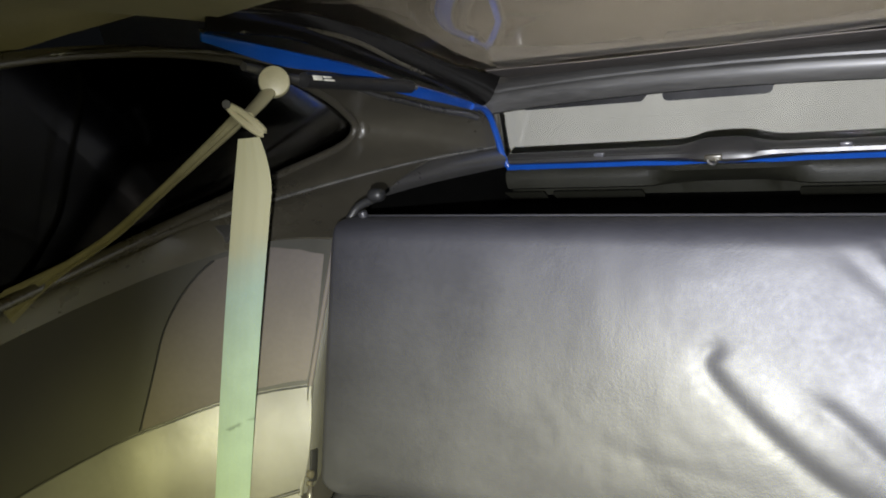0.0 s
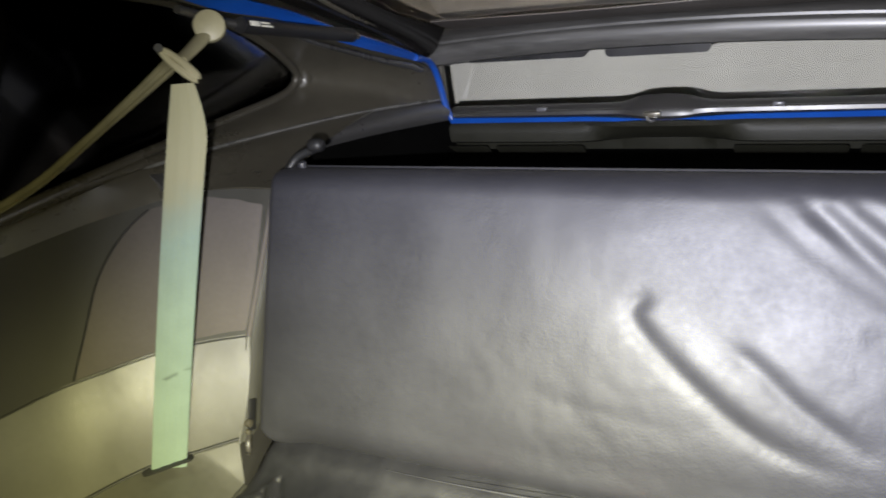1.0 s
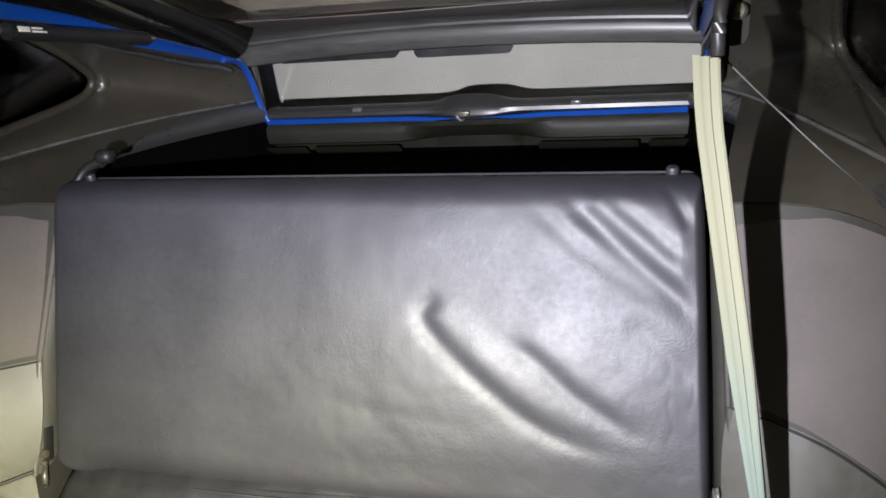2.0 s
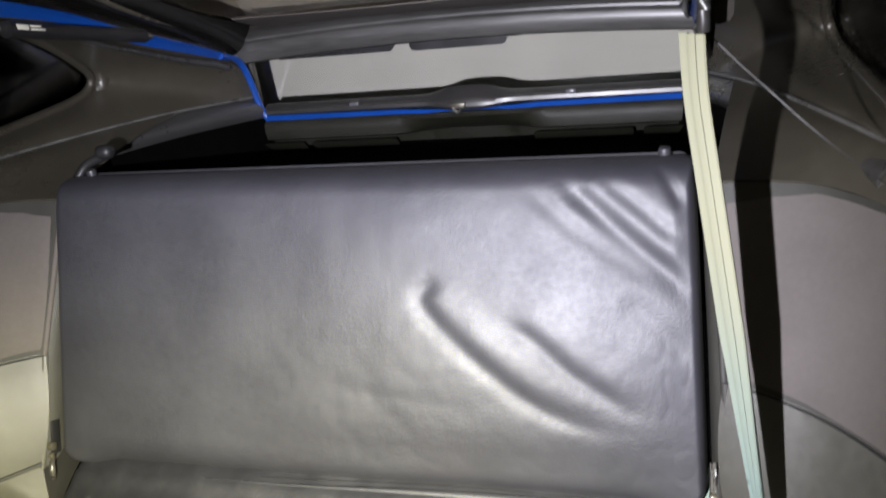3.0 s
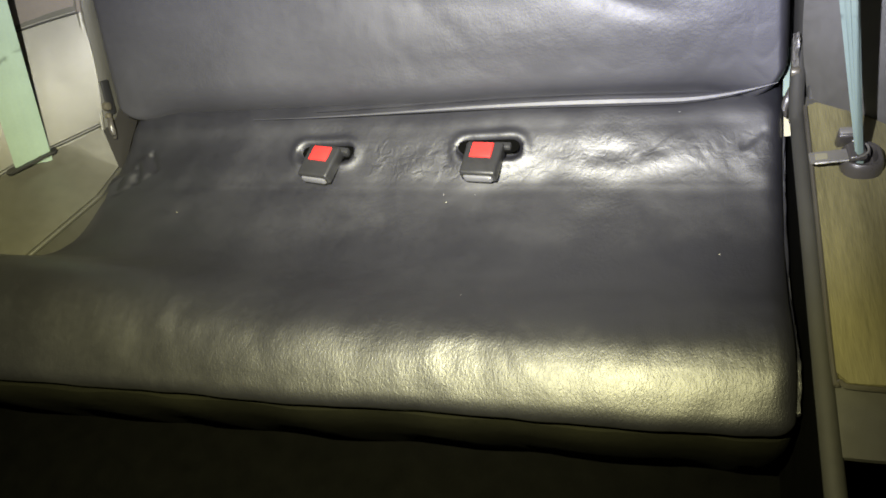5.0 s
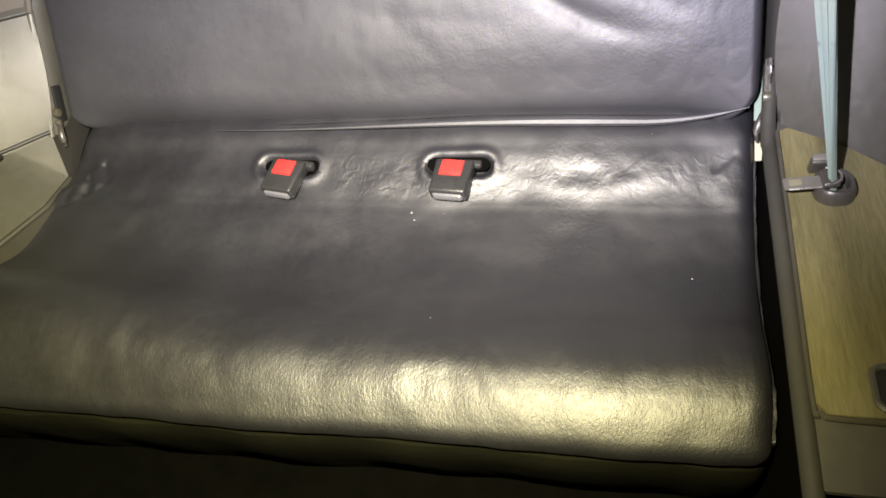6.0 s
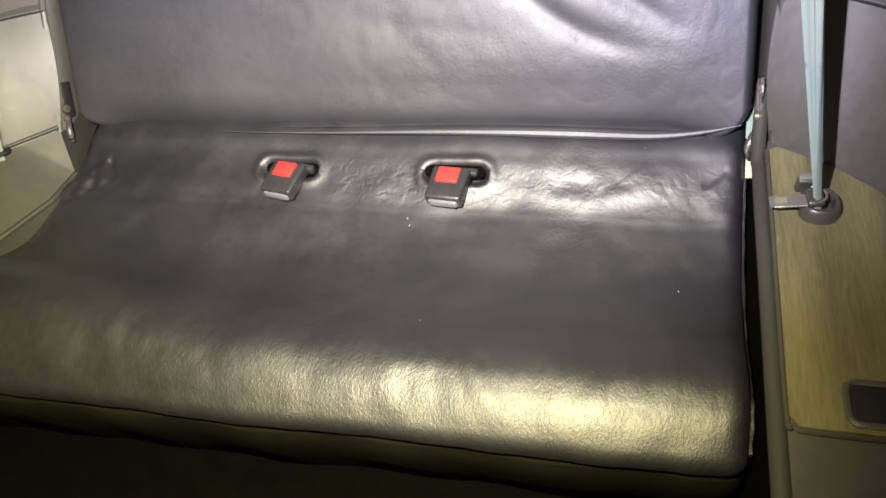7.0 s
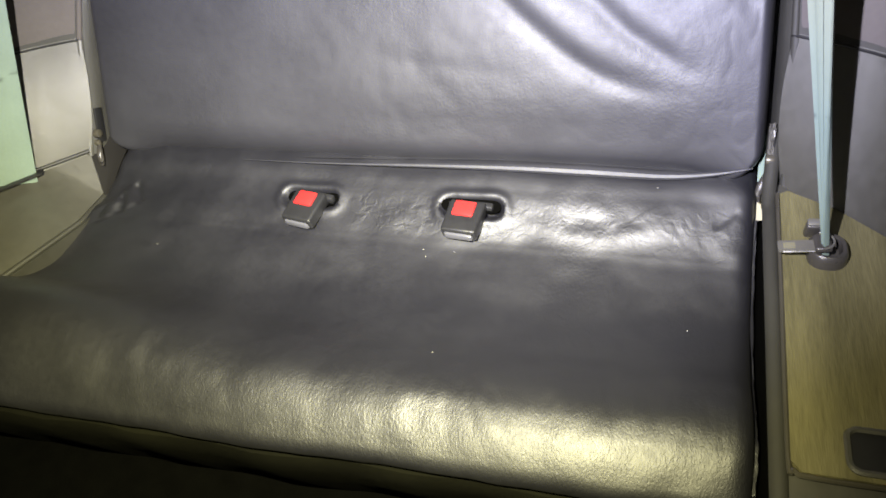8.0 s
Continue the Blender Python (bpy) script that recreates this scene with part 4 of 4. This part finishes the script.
def buckle(x, turn, name="seat_belt_buckle"):
    ob = thing(name, "black seat belt buckle with a red button in its cushion slot", "buckle", "buckles on the rear bench")
    m = Matrix.Translation((x, -0.106, 0.259)) @ pose(0, 0, 0, 13, 0, turn) @ Matrix.Scale(0.95, 4)
    body = part("body", block(0.05, 0.051, 0.02, m @ Matrix.Translation((0, 0.0, 0)), 0.004, 3, 0.97), BLACK, ob)
    part("shoulder", block(0.062, 0.010, 0.012, m @ Matrix.Translation((0.002, 0.026, -0.003)), 0.003, 2), BLACK, body, "black stop across the slot")
    part("button", block(0.029, 0.023, 0.004, m @ Matrix.Translation((-0.001, 0.0105, 0.010)), 0.0015, 2), RED, body, "bright red push button")
    part("tip", block(0.044, 0.010, 0.013, m @ Matrix.Translation((0, -0.0242, -0.0015)), 0.004, 2, 0.86), GREYTIP, body, "grey bevelled tip")
    part("stalk", block(0.03, 0.024, 0.006, m @ Matrix.Translation((0, 0.028, -0.010)), 0.002), BLACK, ob)
    # a flat black plate stands in for the shade down in the slot
    part("slot", prism(round_rect(x - 0.039, -0.011, x + 0.039, 0.011, 0.0105), 0.002, lambda u, v, w: Vector((u + 0.004, -0.083 + 0.6 * v - w * 0.6, (0.2625 if x > 0 else 0.2585) + 0.46 * v + w * 0.8))), CARPET_SHADE, ob, "black plate for the shade inside the slot")
    return ob


buckle(-0.103, -10)
buckle(0.117, -5)


# ---- side shelves beside the bench ----
def shelf(side):
    ob = thing("side_shelf", "olive vinyl side shelf beside the rear bench", "shelf", "side shelves")
    low = curve(mirrored(LOW, side), 60)
    inner_x, inner_z = (0.452, 0.246) if side < 0 else (0.466, 0.292)
    inner, outer = [], []
    for k in range(60):
        p = low[k].copy()
        if side < 0 and p.y < -0.31:
            break
        if k >= 40:
            break
        p.z = 0.292
        outer.append(p)
        inner.append(Vector((side * (inner_x + (0.35 * max(0.0, -0.15 - p.y) if side < 0 else 0)), min(p.y, -0.088) if side < 0 else (p.y if k else -0.045), inner_z)))
    part("shelf_top", sheet([inner, [a.lerp(b, 0.5) for a, b in zip(inner, outer)], outer], thick=0.004), TRIM, ob)
    lip = [Vector((side * (inner_x - (0.002 if side < 0 else 0.0005) + (0.35 * max(0.0, 0.01 * k - 0.06) if side < 0 else 0)), (-0.09 if side < 0 else -0.085) - 0.01 * k, inner_z - 0.004)) for k in range(22 if side < 0 else 66)]
    if side > 0:
        lip = curve([(0.468, 0.0, 0.335), (0.4665, -0.03, 0.315), (0.465, -0.055, 0.300), (0.4645, -0.075, 0.291), (0.4645, -0.085, inner_z - 0.004)], 12)[:-1] + lip
    part("lip", tube(lip, 0.0038 if side < 0 else 0.0078, 14), DARKTRIM2, ob, "rounded plastic lip")
    foot = [Vector((p.x - side * 0.006, p.y, 0.02)) for p in lip]
    # the right face goes near black for the shaded gap by the bench
    part("lip_face", sheet(loft([p + Vector((-side * (0.006 if side < 0 else -0.002), 0, 0)) for p in lip], foot, 3), thick=0.003), DARKTRIM2 if side < 0 else CARPET_SHADE, ob)
    if side < 0:
        part("seam", tube([p + Vector((0.003, -0.003, 0.003)) for p in outer], 0.0028, 8), RUBBER, ob, "dark joint along the side lining")
        return ob
    pad = [(0.475, -0.072), (0.483, -0.066), (0.53, -0.094), (0.572, -0.134), (0.612, -0.205), (0.65, -0.32), (0.655, -0.412), (0.645, -0.420), (0.481, -0.420), (0.473, -0.411)]
    part("pad", prism(pad, 0.006, lambda u, v, w: Vector((side * u, v, 0.293 + w))), PADMAT, ob, "worn olive vinyl pad")
    bead = curve([Vector((side * u, v, 0.297)) for u, v in ((0.4725, -0.07), (0.4725, -0.2), (0.4715, -0.40), (0.4755, -0.4185), (0.49, -0.4225), (0.56, -0.4225), (0.655, -0.4225))], 60)
    part("bead", tube(bead, 0.0022, 8), DARKTRIM, ob, "dark bead round the pad")
    pocket = round_rect(0.515, -0.414, 0.60, -0.374, 0.009)
    pocket_part = part("pocket", prism(pocket, 0.002, lambda u, v, w: Vector((side * u, v, 0.2985 + w))), BLACK, ob, "black recessed pocket")
    part("pocket_rim", tube([Vector((side * u, v, 0.3005)) for u, v in pocket + pocket[:1]], 0.0028, 6), TRIM, pocket_part)
    return ob


PADMAT = material("olive_ribbed_carpet", (0.145, 0.131, 0.062), 0.7, spec=0.35, var=0.42, scale=30, grain=0.0004, grain_scale=700, relief=0.0009, relief_scale=330, stretch=(1, 0.11, 1))
shelf(-1)
shelf(1)


# ---- seat belts ----
def seat_belt(side):
    ob = thing("seat_belt", "pale green seat belt, bleached cream near its loop", "seat belt", "rear seat belts")
    top = Vector((-0.427, 0.012, 0.838)) if side < 0 else Vector((0.428, 0.0, 0.845))
    foot = Vector((-0.55, -0.13, 0.289)) if side < 0 else Vector((0.512, -0.178, 0.309))
    across = (Vector((0.69, 0.72, 0)) if side < 0 else Vector((-0.38, 0.92, 0))).normalized()
    n = 40
    line = [top.lerp(foot, k / (n - 1)) + Vector((0, -0.004 * math.sin(math.pi * k / (n - 1)), 0)) for k in range(n)]
    sides = [across.copy() for _ in line]
    if side < 0:
        widths = [0.05 - 0.022 * max(0.0, 1 - k / 5) ** 1.5 for k in range(n)]
        line = [p - across * (0.5 * (0.05 - w)) for p, w in zip(line, widths)]
    else:
        widths = [0.05 - 0.047 * max(0.0, (k - 19) / 20) for k in range(n)]
        line = [p - across * (0.012 * max(0.0, 1 - k / 5) ** 1.5) for k, p in enumerate(line)]
    part("webbing", ribbon(line, sides, widths, 0.0016, 16, 0.0005 if side < 0 else 0.0022), BELT if side < 0 else BELT_DIMMED, ob)
    if side < 0:
        back = curve([top + Vector((0.008 * side, -0.004, 0.03)), top + Vector((side * 0.05, -0.012, 0.006)), Vector((side * 0.55, -0.075, 0.785)), Vector((side * 0.60, -0.13, 0.746)), Vector((side * 0.642, -0.21, 0.72)), Vector((side * 0.662, -0.262, 0.704))], n)
        lay = Vector((0, 0.35, -1))
        twist = [across.lerp(lay, min(1.0, k / 12)).normalized() for k in range(n)]
        part("return_webbing", ribbon(back, twist, [0.026 - 0.013 * min(1, k / 14) + 0.034 * max(0, (k - 28) / 11) for k in range(n)], 0.0016, 10, 0.0022), DIMBELT, ob)
    facing = Vector((-side * 0.75, -0.85, 0.35)).normalized()
    pivot = Vector((-0.456, 0.104, 0.891)) if side < 0 else Vector((0.478, 0.126, 0.889))
    turn = facing.to_track_quat("Z", "Y").to_matrix().to_4x4()
    if side < 0:
        mid = top + Vector((-0.006, -0.006, 0.024))
        long = (across + Vector((0, 0, -1.3))).normalized()
        short = (across + Vector((0, 0, 0.77))).normalized()
        ring = [mid + long * (0.027 * math.cos(a)) + short * (0.0045 * math.sin(a)) for a in np.linspace(0, 2 * math.pi, 25)]
        part("loop", tube(ring, lambda k: 0.0052 + 0.0012 * math.cos(2 * math.pi * k), 8), CREAM, ob, "cream plastic guide loop")
        end = mid - long * 0.030
        part("loop_end", tube([end + facing * 0.006, end, end - facing * 0.02], 0.0055, 10), RUBBER, ob, "dark worn end of the loop")
        arm = curve([mid + Vector((0, 0.004, 0.004)), mid.lerp(pivot, 0.5) - facing * 0.008, pivot - facing * 0.013], 12)
        part("arm", tube(arm, lambda k: 0.0095 + 0.003 * k, 12, 0.6), CREAM, ob)
        part("pivot_cap", disc(0.022, 0.018, Matrix.Translation(pivot + facing * 0.004) @ turn, 28, 0.004), CREAM, ob, "round cream pivot cap")
    else:
        mid = Vector((0.444, 0.012, 0.856))
        ring = [mid + Vector((0.0035 * math.sin(a), 0.020 * math.sin(a), 0.036 * math.cos(a))) for a in np.linspace(0, 2 * math.pi, 29)]
        part("loop", tube(ring, 0.0062, 10), SILLGLOSS, ob, "tall glossy black guide loop")
        plate = part("loop_plate", prism(round_rect(-0.014, -0.026, 0.014, 0.03, 0.010), 0.004, lambda u, v, w: Vector((0.462 + 0.75 * u, 0.06 + 0.5 * u + w, 0.862 + v))), HOUSING, ob, "dull plate behind the loop")
        part("bolt", disc(0.008, 0.008, Matrix.Translation((0.462, 0.057, 0.868)) @ turn, 16, 0.002), CHROME, plate, "bright bolt head")
        back = curve([Vector((0.447, 0.02, 0.836)), Vector((0.49, -0.01, 0.797)), Vector((0.56, -0.07, 0.742)), Vector((0.66, -0.24, 0.704))], 30)
        # the strap's webbing is coloured black here to keep it dim
        part("return_webbing", ribbon(back, [Vector((-0.62, -0.5, 0.6))] * 30, 0.004, 0.0012, 4), RUBBER, ob, "narrow return strap, blackened for its dim light")
    stem = 0.012 if side < 0 else 0.05
    part("mount", tube([pivot, pivot - facing * stem, pivot - facing * 2 * stem], 0.010, 12), BLACK, ob)
    if side > 0:
        outline = round_rect(-0.0185, -0.021, 0.0185, 0.021, 0.016, 8)
        steps = ((1.0, 0.0), (1.0, 0.008), (0.96, 0.012), (0.86, 0.0145), (0.70, 0.014), (0.62, 0.010), (0.58, 0.004), (0.02, 0.003))
        cup = [[Vector((0.5145 + k * u, -0.168 + k * v, 0.299 + h)) for u, v in outline] for k, h in steps]
        part("belt_housing", sheet(cup, closed=True), HOUSING, ob, "grey-brown moulded cup that the belt runs into")
        return ob
    slot = round_rect(-0.038, -0.008, 0.038, 0.008, 0.0075)
    base = foot + Vector((0, 0, 0.004))
    nrm = Vector((-across.y, across.x, 0))
    part("slot", prism(slot, 0.003, lambda u, v, w: base + across * u + nrm * v + Vector((0, 0, w))), BLACK, ob, "black belt slot")
    return ob


seat_belt(-1)
seat_belt(1)

tongue = thing("belt_tongue", "steel belt tongue lying in its grey-brown housing", "belt tongue")
m = Matrix.Translation((0.505, -0.172, 0.3145)) @ pose(0, 0, 0, 0, -4, 4)
part("grip", block(0.016, 0.022, 0.007, m @ Matrix.Translation((0.004, 0.002, 0.0015)), 0.003, 3), HOUSING, tongue, "moulded grip of the tongue")
arch = [m @ Vector((0.002 + 0.012 * math.sin(a), 0.002 - 0.012 * math.cos(a), 0.0055)) for a in np.linspace(0.2, math.pi, 12)]
part("grip_rim", tube(arch, 0.0012, 6), PLATE, tongue, "pale worn rim")
plate = part("plate", prism(round_rect(-0.037, -0.0075, -0.002, 0.0075, 0.003), 0.0022, lambda u, v, w: m @ Vector((u, v, w))), PLATE, tongue, "dull steel plate")
part("plate_window", prism(round_rect(-0.032, -0.004, -0.021, 0.004, 0.001), 0.001, lambda u, v, w: m @ Vector((u, v, w + 0.002))), YELLOWED, plate, "pale window in the plate")
part("plate_edge", tube([m @ Vector((x, -0.0078, 0.001)) for x in (-0.033, -0.02, -0.004)], 0.0011, 6), STEEL, plate, "bright worn edge")
upright = part("upright", block(0.022, 0.009, 0.022, Matrix.Translation((0.506, -0.139, 0.308)) @ pose(0, 0, 0, 18, 0, 4), 0.003, 3), HOUSING, tongue, "upright of the housing")
part("upright_top", block(0.020, 0.008, 0.004, Matrix.Translation((0.506, -0.1415, 0.3195)) @ pose(0, 0, 0, 18, 0, 4), 0.0015, 2), PLATE, upright, "pale top of the upright")


# ---- gas strut ----
strut = thing("gas_strut", "black gas strut of the tailgate with a white label", "gas strut")
a, b = Vector((-0.458, 0.17, 0.88)), Vector((-0.458, 0.46, 0.804))
cylinder = part("cylinder", tube([a.lerp(b, k / 10) for k in range(11)], 0.012, 14), BLACK, strut)
part("rod_end", tube([b, b + (b - a).normalized() * 0.02], 0.006, 10), STEEL, strut)
d = (b - a).normalized()
face = Vector((0.8, -0.5, 0.35))
face = (face - d * face.dot(d)).normalized()
across = d.cross(face)
frame_m = Matrix((d, across, face)).transposed().to_4x4()
for k0, k1, up, wide in ((0.03, 0.10, 0.0, 0.0075), (0.112, 0.20, 0.0025, 0.0028), (0.112, 0.18, -0.0022, 0.0028)):
    at = a.lerp(b, (k0 + k1) / 2) + face * 0.0115 + across * up
    part("label", block((k1 - k0) * (b - a).length, wide, 0.002, Matrix.Translation(at) @ frame_m, 0.0004), PAPER, cylinder, "white printed bar")


# ---- seat hinge brackets ----
def bracket(side):
    br = thing("steel_bracket", "tarnished hinge bracket beside the rear bench", "bracket", "seat brackets")
    x = side * 0.4655
    plate = part("plate", block(0.004, 0.016, 0.05, Matrix.Translation((x, -0.020, 0.322)) @ pose(0, 0, 0, -25, 0, 0), 0.0015), BLACK, br)
    part("bolt", disc(0.0062, 0.010, Matrix.Translation((side * 0.4635, -0.034, 0.316)) @ pose(0, 0, 0, 0, 90, 0), 16, 0.002), CHROME, plate, "tarnished bolt head")
    part("washer", disc(0.004, 0.008, Matrix.Translation((side * 0.4625, -0.042, 0.305)) @ pose(0, 0, 0, 0, 90, 0), 14, 0.0015), CHROME, plate)
    lever = curve([(side * 0.462, -0.040, 0.303), (side * 0.457, -0.052, 0.296), (side * 0.455, -0.058, 0.286), (side * 0.456, -0.060, 0.277)], 14)
    part("lever", tube(lever, lambda k: 0.0028 + 0.0016 * math.sin(math.pi * k), 10, 0.7), HOUSING, br, "curled lever end")
    part("cover", block(0.008, 0.04, 0.04, Matrix.Translation((side * 0.472, -0.01, 0.285)), 0.003), BLACK, br)
    return br


bracket(-1)
bracket(1)

# ---- small loose things ----
rng = random.Random(4)
bm = bmesh.new()
for x, y in ((0.39, -0.219), (-0.39, -0.13), (0.11, -0.14), (0.07, -0.14), (0.075, -0.15), (0.13, -0.30), (0.345, -0.052), (-0.31, -0.17)):
    z = bench_place(x, y)[0]
    flat = Matrix.Translation((x, y, z + (0.004 if x > -0.3 else 0.008))) @ pose(0, 0, 0, rng.uniform(0, 60), rng.uniform(0, 60), rng.uniform(0, 180)) @ Matrix.Diagonal((0.0009, 0.0005, 0.0004, 1))
    bmesh.ops.create_icosphere(bm, subdivisions=1, radius=1.0, matrix=flat)
lint = part("lint", bm, PAPER)
tagged(lint, "tiny white lint specks on the bench cushion", "lint", kind="stuff")

strap = thing("webbing_end", "folded end of pale webbing stuck beside the bench", "webbing")
line = curve([(0.4635, 0.02, 0.312), (0.461, 0.0, 0.302), (0.460, -0.015, 0.294), (0.4595, -0.032, 0.284)], 14)
green_end = part("webbing", ribbon(line, [Vector((0.9, -0.3, 0.1))] * 14, 0.011, 0.0016, 4), BELT, strap, "pale green upper fold")
line = curve([(0.4605, -0.029, 0.287), (0.4595, -0.041, 0.277), (0.4595, -0.054, 0.265), (0.460, -0.066, 0.254)], 14)
part("webbing", ribbon(line, [Vector((0.9, -0.3, 0.1))] * 14, [0.004 + 0.004 * min(1.0, k / 6) for k in range(14)], 0.0018, 4), CREAM, strap, "cream lower fold")

# crumpled foil-like scrap wedged between the backrest and the lining
scrap = thing("crumpled_scrap", "crumpled pale scrap wedged beside the seat back", "scrap")
rng = random.Random(9)
rows = []
for j in range(12):
    t = j / 11
    c = Vector((0.463, -0.034 + 0.017 * t, 0.318 + 0.036 * t))
    rows.append([c + Vector((0.006 * (i / 5 - 0.5), rng.uniform(-0.003, 0.003), rng.uniform(-0.002, 0.002))) for i in range(6)])
part("foil", sheet(rows, thick=0.0008), PLATE, scrap, smooth=False)
